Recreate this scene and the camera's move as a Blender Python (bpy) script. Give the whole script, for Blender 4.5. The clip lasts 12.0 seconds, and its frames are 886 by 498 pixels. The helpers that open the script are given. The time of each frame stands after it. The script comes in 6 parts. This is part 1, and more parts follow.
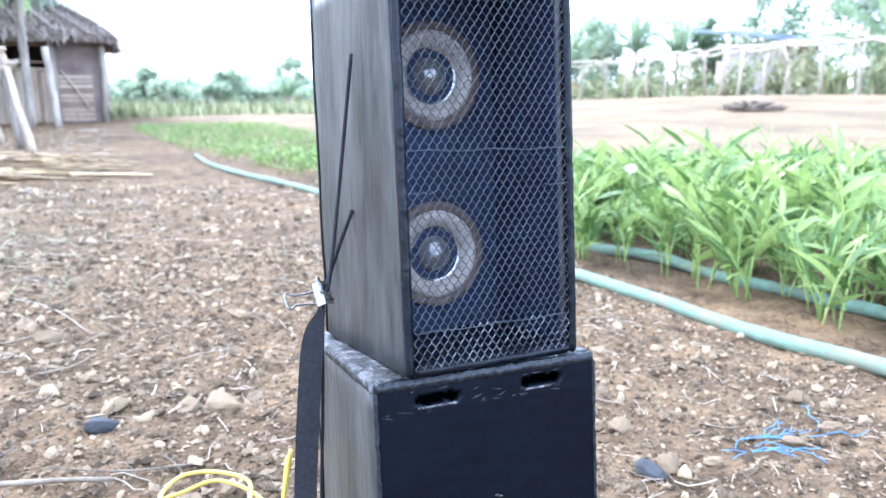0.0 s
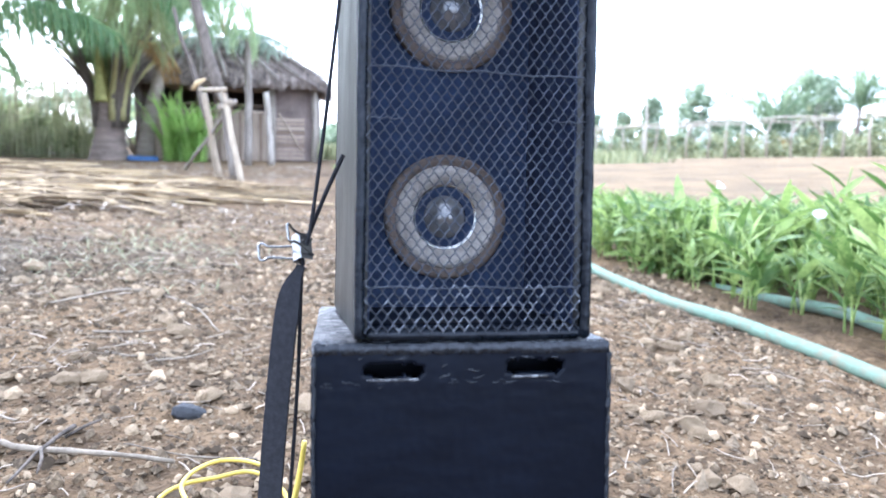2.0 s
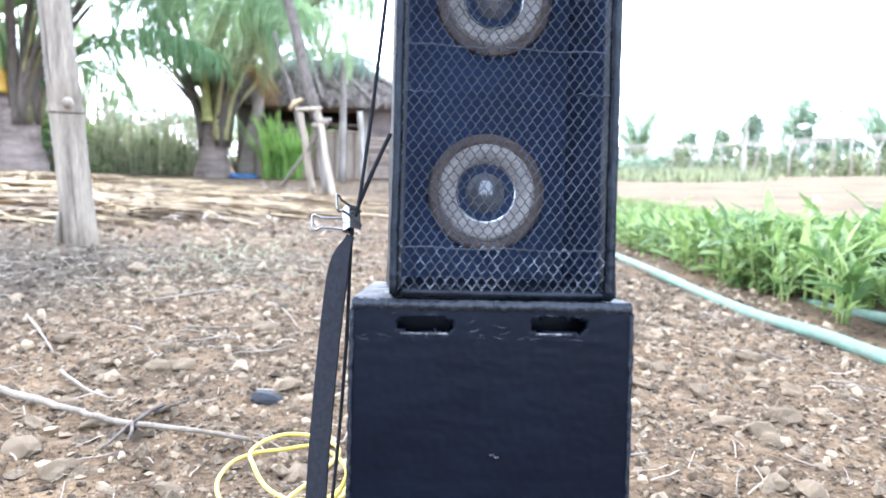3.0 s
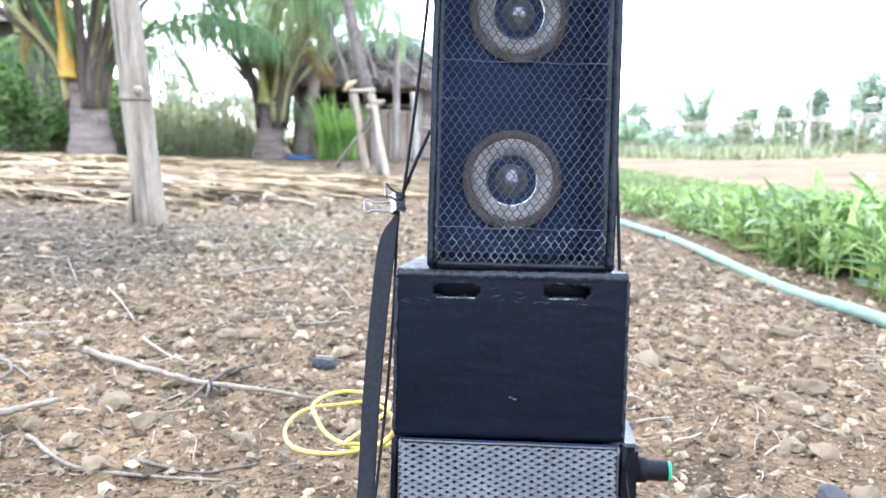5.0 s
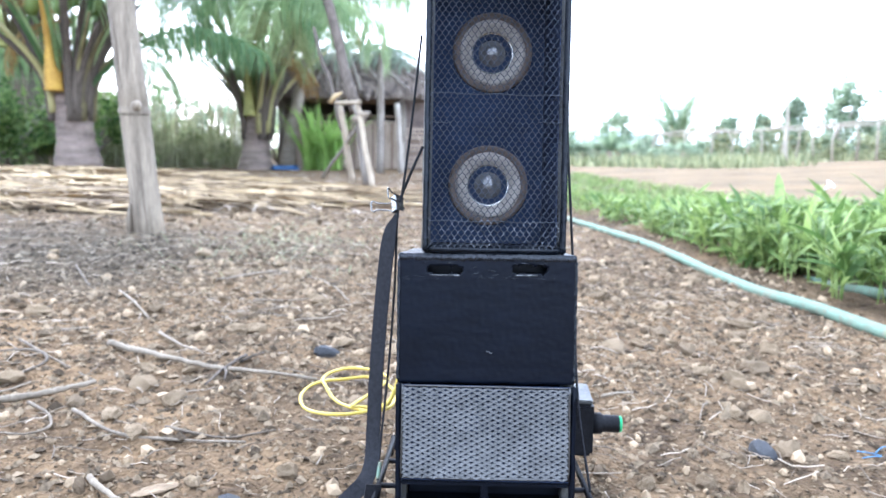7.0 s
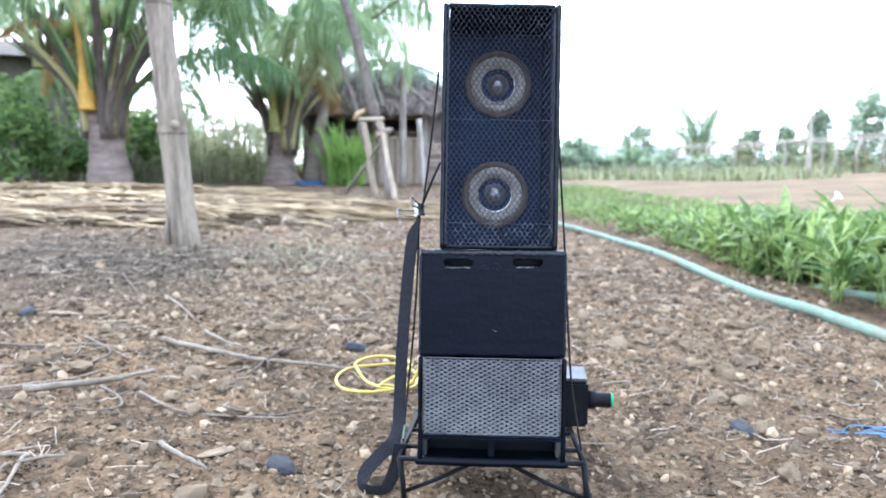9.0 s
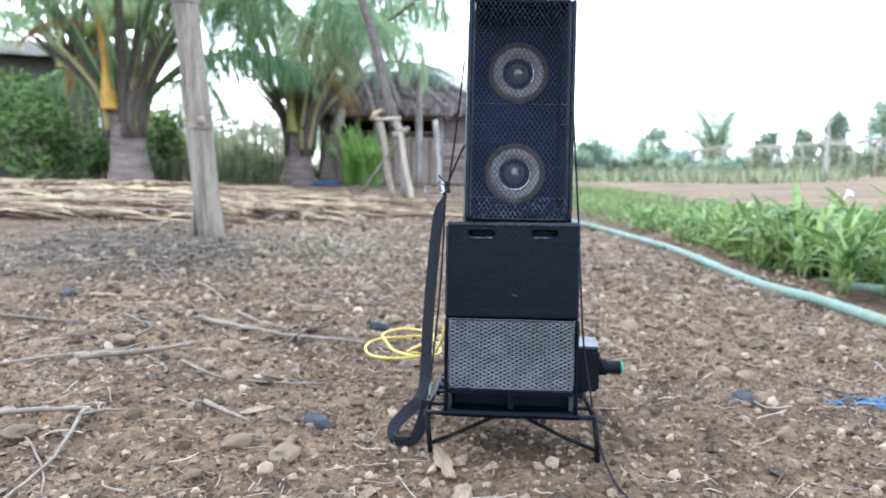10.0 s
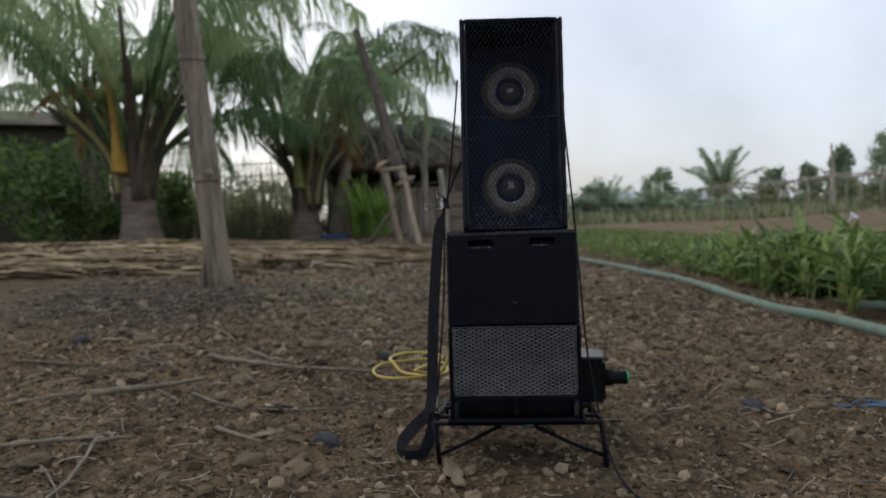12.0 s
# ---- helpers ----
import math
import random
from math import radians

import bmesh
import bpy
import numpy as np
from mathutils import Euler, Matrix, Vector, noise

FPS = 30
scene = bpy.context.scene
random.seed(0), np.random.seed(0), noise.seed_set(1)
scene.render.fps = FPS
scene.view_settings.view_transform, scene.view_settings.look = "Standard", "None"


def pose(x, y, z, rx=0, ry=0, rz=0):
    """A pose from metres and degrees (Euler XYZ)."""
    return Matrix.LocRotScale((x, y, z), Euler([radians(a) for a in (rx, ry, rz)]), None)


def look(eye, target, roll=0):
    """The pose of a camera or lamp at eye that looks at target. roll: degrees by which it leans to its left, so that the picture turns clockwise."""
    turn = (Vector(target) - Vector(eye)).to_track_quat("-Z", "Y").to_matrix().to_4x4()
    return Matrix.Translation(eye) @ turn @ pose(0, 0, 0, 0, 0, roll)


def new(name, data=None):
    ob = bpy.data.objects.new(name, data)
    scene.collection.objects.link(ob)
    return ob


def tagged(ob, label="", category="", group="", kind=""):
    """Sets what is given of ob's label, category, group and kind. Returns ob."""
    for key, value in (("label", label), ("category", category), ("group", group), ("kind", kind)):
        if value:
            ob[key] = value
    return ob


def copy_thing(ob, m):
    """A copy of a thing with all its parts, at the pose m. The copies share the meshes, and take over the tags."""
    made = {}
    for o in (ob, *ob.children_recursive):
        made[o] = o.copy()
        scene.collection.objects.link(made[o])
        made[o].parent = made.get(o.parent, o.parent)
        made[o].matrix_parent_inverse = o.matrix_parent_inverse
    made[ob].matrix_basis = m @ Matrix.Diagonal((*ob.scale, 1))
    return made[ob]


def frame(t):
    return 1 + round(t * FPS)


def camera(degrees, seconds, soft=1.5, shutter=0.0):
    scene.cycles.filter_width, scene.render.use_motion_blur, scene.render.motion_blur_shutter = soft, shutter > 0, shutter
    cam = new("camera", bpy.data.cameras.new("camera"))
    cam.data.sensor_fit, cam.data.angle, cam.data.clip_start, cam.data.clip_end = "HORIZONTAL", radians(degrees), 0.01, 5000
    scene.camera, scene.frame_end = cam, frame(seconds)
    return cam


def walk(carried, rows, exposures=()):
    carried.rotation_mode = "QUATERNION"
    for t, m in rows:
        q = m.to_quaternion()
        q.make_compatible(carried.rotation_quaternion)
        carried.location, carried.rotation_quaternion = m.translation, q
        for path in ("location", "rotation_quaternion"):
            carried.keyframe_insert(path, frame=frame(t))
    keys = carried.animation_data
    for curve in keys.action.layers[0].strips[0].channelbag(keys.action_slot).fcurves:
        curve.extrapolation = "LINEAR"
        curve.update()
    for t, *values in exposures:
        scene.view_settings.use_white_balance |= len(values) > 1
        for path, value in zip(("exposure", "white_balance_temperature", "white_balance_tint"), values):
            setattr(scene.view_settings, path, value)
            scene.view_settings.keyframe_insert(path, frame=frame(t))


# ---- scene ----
cam = camera(61.4, 12.0)
PATH = [
    (0, (-0.183, -0.367, 0.416), (0.569, 1.442, 0.011), -0.1),
    (0.5, (-0.157, -0.352, 0.396), (0.488, 1.509, 0.049), -0.3),
    (1, (-0.121, -0.331, 0.381), (0.441, 1.557, 0.036), -0.6),
    (1.5, (-0.086, -0.331, 0.367), (0.308, 1.602, 0.039), 0.1),
    (2, (-0.059, -0.333, 0.352), (0.217, 1.629, 0.075), 1.5),
    (2.5, (-0.04, -0.356, 0.339), (0.085, 1.623, 0.08), 1.5),
    (3, (-0.032, -0.365, 0.329), (0.003, 1.621, 0.097), 1.4),
    (3.2, (-0.029, -0.370, 0.327), (-0.017, 1.619, 0.113), 0.8),
    (4.8, (-0.018, -0.433, 0.338), (-0.141, 1.544, 0.059), 1.0),
    (5, (-0.018, -0.446, 0.339), (-0.125, 1.53, 0.049), 0.9),
    (5.5, (-0.021, -0.48, 0.345), (-0.114, 1.495, 0.043), 0.1),
    (6, (-0.021, -0.51, 0.346), (-0.083, 1.463, 0.025), 0.0),
    (6.5, (-0.018, -0.545, 0.343), (-0.06, 1.433, 0.046), 0.5),
    (7, (-0.016, -0.583, 0.342), (-0.082, 1.398, 0.079), 0.6),
    (7.2, (-0.015, -0.596, 0.341), (-0.090, 1.385, 0.078), 1.4),
    (8.8, (-0.001, -0.704, 0.343), (-0.128, 1.277, 0.094), 1.2),
    (9, (-0.003, -0.716, 0.343), (-0.129, 1.267, 0.118), 0.2),
    (9.5, (-0.011, -0.759, 0.329), (-0.171, 1.224, 0.12), 0.6),
    (10, (-0.009, -0.794, 0.319), (-0.173, 1.187, 0.099), 0.5),
    (10.5, (-0.005, -0.802, 0.302), (-0.163, 1.184, 0.126), 0.0),
    (11, (-0.01, -0.813, 0.282), (-0.19, 1.176, 0.167), 0.7),
    (11.5, (0.0, -0.815, 0.279), (-0.194, 1.172, 0.173), -1.3),
    (12, (0.003, -0.816, 0.278), (-0.187, 1.173, 0.194), -2.0),
]
walk(cam, [(t, look(eye, target, roll)) for t, eye, target, roll in PATH],
     [(0, 2.09, 5080, 14), (0.5, 2.19, 5080, 14), (1, 2.22, 5100, 14), (1.5, 2.1, 5130, 13), (2, 1.87, 5250, 15), (2.5, 2.1, 5270, 14), (3.2, 2.05, 5290, 14),
      (5, 2.02, 5390, 13), (6, 1.87, 5370, 13), (7, 1.82, 5300, 13), (9, 1.6, 5290, 13), (10, 1.34, 5290, 13),
      (10.6, 1.04, 5440, 12), (11, 0.19, 5620, 12), (11.5, -0.63, 5920, 12), (12, -0.91, 6120, 11)])
cam.data.dof.use_dof = True
cam.data.dof.focus_distance, cam.data.dof.aperture_fstop = 0.55, 10.5

# ---- light: hazy bright sky, soft high sun from the back left ----
SUN_EL, SUN_AZ = 36.0, -30.0          # degrees; azimuth from +y towards +x
world = bpy.data.worlds.new("hazy_sky")
scene.world = world
world.use_nodes = True
wn, wl = world.node_tree.nodes, world.node_tree.links
sky = wn.new("ShaderNodeTexSky")
sky.sky_type, sky.sun_disc = "NISHITA", False
sky.sun_elevation, sky.sun_rotation = radians(SUN_EL), radians(SUN_AZ)
sky.air_density, sky.dust_density, sky.ozone_density = 1.0, 3.5, 2.5
haze = wn.new("ShaderNodeMix")
haze.data_type = "RGBA"
haze.inputs[0].default_value = 0.45
haze.inputs[7].default_value = (15.5, 16.2, 16.8, 1)
cloud, dirn, spread = wn.new("ShaderNodeTexNoise"), wn.new("ShaderNodeTexCoord"), wn.new("ShaderNodeMapRange")
cloud.inputs["Scale"].default_value, cloud.inputs["Detail"].default_value = 2.2, 5
wl.new(dirn.outputs["Generated"], cloud.inputs["Vector"])
wl.new(cloud.outputs[0], spread.inputs["Value"])
spread.inputs["From Min"].default_value, spread.inputs["From Max"].default_value = 0.35, 0.65
spread.inputs["To Min"].default_value, spread.inputs["To Max"].default_value = 0.30, 0.62
wl.new(spread.outputs[0], haze.inputs[0])
wl.new(sky.outputs[0], haze.inputs[6])
wl.new(haze.outputs[2], wn["Background"].inputs[0])
wn["Background"].inputs[1].default_value = 0.15
sun = new("sun", bpy.data.lights.new("sun", "SUN"))
sun.data.energy, sun.data.angle, sun.data.color = 0.95, radians(12), (1.0, 0.94, 0.86)
az, el = radians(SUN_AZ), radians(SUN_EL)
sun.matrix_world = look((math.sin(az) * math.cos(el) * 30, math.cos(az) * math.cos(el) * 30, math.sin(el) * 30), (0, 0, 0))


# ---- materials ----
def material(name, dark, light, scale=20.0, rough=0.8, metal=0.0, bump=0.2, bump_scale=None, island=0.0, single=0.0,
             stretch=(1, 1, 1), spec=0.3, coat=None, bump_dist=0.004):
    """Two-scale noise between two colours, fine relief, optional variation from piece to piece."""
    m = bpy.data.materials.new(name)
    m.use_nodes = True
    n, l = m.node_tree.nodes, m.node_tree.links
    b = n["Principled BSDF"]
    tc = n.new("ShaderNodeTexCoord")
    mp = n.new("ShaderNodeMapping")
    mp.inputs["Scale"].default_value = stretch
    l.new(tc.outputs["Object"], mp.inputs["Vector"])
    big, fine = n.new("ShaderNodeTexNoise"), n.new("ShaderNodeTexNoise")
    big.inputs["Scale"].default_value, big.inputs["Detail"].default_value = scale, 4
    fine.inputs["Scale"].default_value, fine.inputs["Detail"].default_value = scale * 7, 5
    for q in (big, fine):
        l.new(mp.outputs[0], q.inputs["Vector"])
    mid = n.new("ShaderNodeMath")
    mid.operation = "MULTIPLY_ADD"
    l.new(fine.outputs[0], mid.inputs[0])
    mid.inputs[1].default_value = 0.55
    half = n.new("ShaderNodeMath")
    half.operation = "MULTIPLY_ADD"
    l.new(big.outputs[0], half.inputs[0])
    half.inputs[1].default_value, half.inputs[2].default_value = 0.75, -0.15
    l.new(half.outputs[0], mid.inputs[2])
    value = mid.outputs[0]
    if island or single:
        rnd = n.new("ShaderNodeNewGeometry").outputs["Random Per Island"] if island else n.new("ShaderNodeObjectInfo").outputs["Random"]
        shift = n.new("ShaderNodeMath")
        shift.operation = "MULTIPLY_ADD"
        l.new(rnd, shift.inputs[0])
        shift.inputs[1].default_value, shift.inputs[2].default_value = (island or single), -(island or single) / 2
        add = n.new("ShaderNodeMath")
        l.new(shift.outputs[0], add.inputs[0])
        l.new(value, add.inputs[1])
        value = add.outputs[0]
    ramp = n.new("ShaderNodeValToRGB")
    ramp.color_ramp.elements[0].position, ramp.color_ramp.elements[1].position = 0.28, 0.72
    ramp.color_ramp.elements[0].color, ramp.color_ramp.elements[1].color = (*dark, 1), (*light, 1)
    l.new(value, ramp.inputs[0])
    if coat:
        e = ramp.color_ramp.elements.new(0.5)
        e.color = (*coat, 1)
    l.new(ramp.outputs[0], b.inputs["Base Color"])
    b.inputs["Roughness"].default_value, b.inputs["Metallic"].default_value = rough, metal
    b.inputs["Specular IOR Level"].default_value = spec
    if bump:
        bn = n.new("ShaderNodeTexNoise")
        bn.inputs["Scale"].default_value, bn.inputs["Detail"].default_value = bump_scale or scale * 5, 6
        l.new(mp.outputs[0], bn.inputs["Vector"])
        bp = n.new("ShaderNodeBump")
        bp.inputs["Strength"].default_value, bp.inputs["Distance"].default_value = bump, bump_dist
        l.new(bn.outputs[0], bp.inputs["Height"])
        l.new(bp.outputs[0], b.inputs["Normal"])
    return m


def leaf_material(name, dark, light, single=0.5, island=0.0, through_light=0.35, scale=30.0, rough=0.45):
    m = material(name, dark, light, scale, rough, bump=0.15, single=single, island=island)
    n, l = m.node_tree.nodes, m.node_tree.links
    tr = n.new("ShaderNodeBsdfTranslucent")
    ramp = next(q for q in n if q.type == "VALTORGB")
    l.new(ramp.outputs[0], tr.inputs[0])
    mx = n.new("ShaderNodeMixShader")
    mx.inputs[0].default_value = through_light
    l.new(n["Principled BSDF"].outputs[0], mx.inputs[1])
    l.new(tr.outputs[0], mx.inputs[2])
    l.new(mx.outputs[0], n["Material Output"].inputs[0])
    return m


# Black paint; the blue in its colour stands for bluish lens veil.
M_BLACK = material("black_paint", (0.0012, 0.0018, 0.0038), (0.0034, 0.0050, 0.0095), 14, 0.34, bump=0.12, bump_scale=120, stretch=(0.6, 1, 1.6), spec=0.09, bump_dist=0.0015)
M_SIDE = material("scuffed_black_paint", (0.010, 0.010, 0.010), (0.085, 0.084, 0.076), 24, 0.45, bump=0.6, bump_scale=130, stretch=(1, 1, 0.22), spec=0.35, bump_dist=0.0012)
M_LEDGE = material("glue_worn_paint", (0.005, 0.005, 0.006), (0.27, 0.275, 0.275), 110, 0.5, bump=1.0, bump_scale=260, spec=0.25, coat=(0.04, 0.04, 0.042), bump_dist=0.003)
M_WIREMESH = material("black_wire_worn_bright", (0.006, 0.008, 0.013), (0.034, 0.041, 0.056), 26, 0.3, 0.0, bump=0.0, spec=0.5)
M_WORN = material("bare_worn_wire", (0.008, 0.010, 0.014), (0.27, 0.285, 0.31), 55, 0.35, 0.5, bump=0.0, coat=(0.05, 0.055, 0.065))
M_GRILLE = material("bright_expanded_metal", (0.064, 0.063, 0.060), (0.125, 0.122, 0.117), 60, 0.4, 1.0, bump=0.1)
M_EDGE = material("lumpy_gloss_black", (0.002, 0.003, 0.004), (0.016, 0.018, 0.022), 70, 0.26, bump=0.6, bump_scale=140, spec=0.17, bump_dist=0.002, coat=(0.006, 0.008, 0.012))
M_WRINKLE = material("wrinkled_gloss_black", (0.003, 0.004, 0.006), (0.022, 0.025, 0.030), 300, 0.24, bump=0.8, bump_scale=700, spec=0.28, bump_dist=0.001)
# Dark interior tinted navy: the lens veil over it is painted in.
M_DARK = material("veil_blue_interior", (0.005, 0.009, 0.023), (0.013, 0.024, 0.058), 30, 0.8, bump=0.1)
M_CONE = material("paper_cone", (0.19, 0.165, 0.14), (0.37, 0.335, 0.295), 60, 0.8, bump=0.3, bump_scale=600)
M_TROUGH = material("grey_brown_cone", (0.04, 0.036, 0.034), (0.09, 0.082, 0.076), 60, 0.2, bump=0.05, spec=0.7)
M_HALO = material("brown_gasket", (0.06, 0.045, 0.035), (0.12, 0.09, 0.07), 60, 0.8, bump=0.3)
M_CAP = material("glossy_dust_cap", (0.12, 0.118, 0.118), (0.22, 0.216, 0.214), 30, 0.2, 0.5, bump=0.02, spec=0.8)
M_RING = material("varnished_ring", (0.22, 0.21, 0.20), (0.40, 0.385, 0.365), 120, 0.2, 0.85, bump=0.0, spec=0.7)
M_ROD = material("black_enamel_rod", (0.004, 0.004, 0.005), (0.012, 0.012, 0.014), 60, 0.5, bump=0.2, spec=0.12)
M_HUSK = material("tan_leaf_husk", (0.13, 0.09, 0.055), (0.36, 0.265, 0.165), 40, 0.85, bump=0.5, stretch=(6, 0.6, 1))
M_WEB = material("black_webbing", (0.006, 0.006, 0.008), (0.022, 0.022, 0.026), 300, 0.85, bump=0.6, bump_scale=1500, bump_dist=0.001)
M_NICKEL = material("nickel_wire", (0.17, 0.168, 0.16), (0.32, 0.31, 0.295), 50, 0.25, 0.9, bump=0.0)
M_GREEN_PLASTIC = material("green_plastic", (0.02, 0.30, 0.10), (0.05, 0.45, 0.16), 60, 0.4, bump=0.05)
M_YELLOW = material("yellow_cable", (0.46, 0.34, 0.05), (0.62, 0.48, 0.10), 40, 0.45, bump=0.1)
M_BLUE = material("blue_twine", (0.05, 0.13, 0.26), (0.13, 0.27, 0.42), 60, 0.6, bump=0.3, island=0.4)
M_HOSE = material("green_hose", (0.19, 0.15, 0.10), (0.18, 0.28, 0.205), 8, 0.75, bump=0.35, bump_scale=60, coat=(0.14, 0.20, 0.145))
M_STONE = material("pale_stone", (0.145, 0.103, 0.060), (0.33, 0.242, 0.145), 30, 0.9, bump=0.7, bump_scale=120, single=0.35)
M_GRAVEL = material("gravel", (0.09, 0.063, 0.036), (0.37, 0.275, 0.17), 40, 0.95, bump=0.4, bump_scale=250, island=0.9)
M_CRUMB = material("soil_crumb", (0.055, 0.040, 0.025), (0.255, 0.192, 0.122), 40, 0.97, bump=0.3, bump_scale=250, island=0.6, spec=0.15)
M_COAL = material("charcoal_stone", (0.022, 0.023, 0.026), (0.085, 0.086, 0.09), 40, 0.8, bump=0.6)
M_TWIG = material("dry_twig", (0.10, 0.078, 0.055), (0.25, 0.205, 0.15), 40, 0.8, bump=0.5, single=0.5, stretch=(1, 1, 1))
M_STALK = material("pale_dry_stalk", (0.125, 0.099, 0.070), (0.28, 0.232, 0.168), 30, 0.8, bump=0.3, bump_scale=200)
M_FIBRE = material("dry_fibre", (0.14, 0.11, 0.08), (0.40, 0.33, 0.25), 30, 0.9, bump=0.2, island=0.8)
M_STRAW = material("dried_frond", (0.13, 0.086, 0.044), (0.465, 0.345, 0.185), 6, 0.75, bump=0.4, single=0.8, bump_scale=60)
M_STRAW_MANY = material("dried_frond_strips", (0.12, 0.080, 0.041), (0.44, 0.322, 0.172), 6, 0.8, bump=0.3, island=0.9)
M_BAMBOO = material("weathered_bamboo", (0.09, 0.070, 0.050), (0.35, 0.285, 0.205), 5, 0.65, bump=0.5, bump_scale=40, stretch=(6, 6, 0.6))
M_WOOD = material("grey_pole_wood", (0.15, 0.125, 0.10), (0.44, 0.39, 0.33), 5, 0.85, bump=0.6, bump_scale=30, stretch=(4, 4, 0.6), single=0.35)
M_DARKWOOD = material("dark_bark", (0.045, 0.036, 0.028), (0.16, 0.128, 0.10), 6, 0.9, bump=0.7, bump_scale=40, stretch=(4, 4, 0.6))
M_TAN = material("tan_pole_wood", (0.20, 0.155, 0.105), (0.44, 0.36, 0.26), 5, 0.85, bump=0.5, bump_scale=30, stretch=(4, 4, 0.6), single=0.3)
M_PALE = material("pale_peeled_wood", (0.25, 0.21, 0.16), (0.50, 0.445, 0.365), 5, 0.8, bump=0.4, bump_scale=30, stretch=(4, 4, 0.6), single=0.2)
M_TRUNK = material("palm_trunk", (0.10, 0.074, 0.060), (0.36, 0.28, 0.23), 3.0, 0.95, bump=0.9, bump_scale=14, stretch=(1, 1, 5), bump_dist=0.03)
# M_TRUNK made lighter, so the slim palm's trunk looks lit by its colour.
M_TRUNK_LIT = material("lit_palm_trunk", (0.19, 0.15, 0.118), (0.47, 0.40, 0.325), 3.0, 0.95, bump=0.9, bump_scale=14, stretch=(1, 1, 5), bump_dist=0.03)
M_PETIOLE = material("green_brown_petiole", (0.12, 0.10, 0.05), (0.34, 0.30, 0.13), 4, 0.65, bump=0.3, single=0.7)
M_SCRUB = leaf_material("dry_scrub", (0.13, 0.15, 0.068), (0.36, 0.365, 0.20), 0.0, 0.7, 0.35, 3.0)
# Leaves of the far plants: distance haze is put into the colour.
M_FAR_HAZE = leaf_material("hazed_far_leaf", (0.19, 0.26, 0.16), (0.46, 0.52, 0.37), 0.0, 0.7, 0.6, 3.0)
M_TREE = leaf_material("tree_leaf", (0.085, 0.135, 0.075), (0.30, 0.37, 0.23), 0.0, 0.8, 0.5, 3.0)
M_FROND_PALE = leaf_material("yellowing_palm_leaflet", (0.20, 0.23, 0.10), (0.46, 0.47, 0.24), 0.5, 0.0, 0.6, 3.0)
M_OLIVE = material("olive_petiole", (0.16, 0.15, 0.045), (0.38, 0.36, 0.12), 4, 0.6, bump=0.3)
M_SHEATH = material("yellow_petiole", (0.30, 0.15, 0.025), (0.56, 0.35, 0.06), 4, 0.6, bump=0.3)
M_FROND = leaf_material("palm_leaflet", (0.135, 0.225, 0.098), (0.45, 0.545, 0.28), 0.5, 0.0, 0.62, 3.0)
M_FROND_ROOF = leaf_material("wilting_palm_leaflet", (0.19, 0.26, 0.19), (0.46, 0.52, 0.40), 0.5, 0.0, 0.5, 3.0)
# Greyer copy of M_FROND; its colour carries the haze over distant palms.
M_FROND_HAZE = leaf_material("hazed_palm_leaflet", (0.17, 0.25, 0.14), (0.42, 0.50, 0.31), 0.5, 0.0, 0.6, 3.0)
M_FROND_DRY = leaf_material("dry_palm_leaflet", (0.22, 0.13, 0.045), (0.48, 0.33, 0.13), 0.4, 0.0, 0.25, 3.0, 0.7)
M_LEAF = leaf_material("water_spinach_leaf", (0.080, 0.142, 0.034), (0.325, 0.415, 0.13), 0.6, 0.0, 0.4, 18.0)
M_LEAF_MANY = leaf_material("water_spinach_leaf_many", (0.080, 0.142, 0.034), (0.325, 0.415, 0.13), 0.0, 0.6, 0.4, 18.0)
M_STEM = material("green_stem", (0.16, 0.25, 0.06), (0.36, 0.42, 0.14), 30, 0.5, bump=0.1, single=0.4)
M_BUSH = leaf_material("bush_leaf", (0.08, 0.15, 0.045), (0.29, 0.39, 0.13), 0.0, 0.7, 0.5, 4.0)
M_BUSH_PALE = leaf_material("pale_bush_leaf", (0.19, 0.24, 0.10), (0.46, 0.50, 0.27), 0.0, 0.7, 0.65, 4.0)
M_REED = leaf_material("dry_reed", (0.22, 0.235, 0.12), (0.50, 0.50, 0.30), 0.0, 0.7, 0.5, 4.0)
M_SHRUB = leaf_material("bright_shrub_leaf", (0.17, 0.32, 0.06), (0.44, 0.60, 0.18), 0.0, 0.6, 0.65, 4.0)
M_THATCH = material("dry_thatch", (0.065, 0.050, 0.042), (0.27, 0.215, 0.175), 4, 0.95, bump=0.8, bump_scale=18, island=0.6, bump_dist=0.03)
M_MAT = material("woven_bamboo_wall", (0.12, 0.092, 0.08), (0.26, 0.205, 0.18), 4, 0.9, bump=0.6, bump_scale=30)
M_SLAT = material("split_bamboo", (0.20, 0.14, 0.10), (0.44, 0.35, 0.27), 5, 0.85, bump=0.5, single=0.6, stretch=(3, 3, 0.5))
M_WALL = material("dusty_plaster", (0.16, 0.14, 0.115), (0.27, 0.24, 0.20), 2, 0.9, bump=0.3)
M_TARP = material("white_tarp", (0.27, 0.24, 0.205), (0.40, 0.365, 0.32), 1.5, 0.8, bump=0.3)
M_TIN = material("grey_tin_roof", (0.09, 0.11, 0.14), (0.24, 0.28, 0.33), 1.2, 0.5, 0.3, bump=0.2)
M_TIN_PALE = material("pale_tin_roof", (0.30, 0.34, 0.38), (0.46, 0.50, 0.54), 1.0, 0.5, 0.2, bump=0.1)
M_BLUECLOTH = material("blue_plastic_sheet", (0.025, 0.07, 0.18), (0.08, 0.16, 0.32), 8, 0.5, bump=0.4)
M_FLOWER = leaf_material("white_petal", (0.75, 0.72, 0.74), (0.9, 0.88, 0.9), 0.0, 0.0, 0.3)
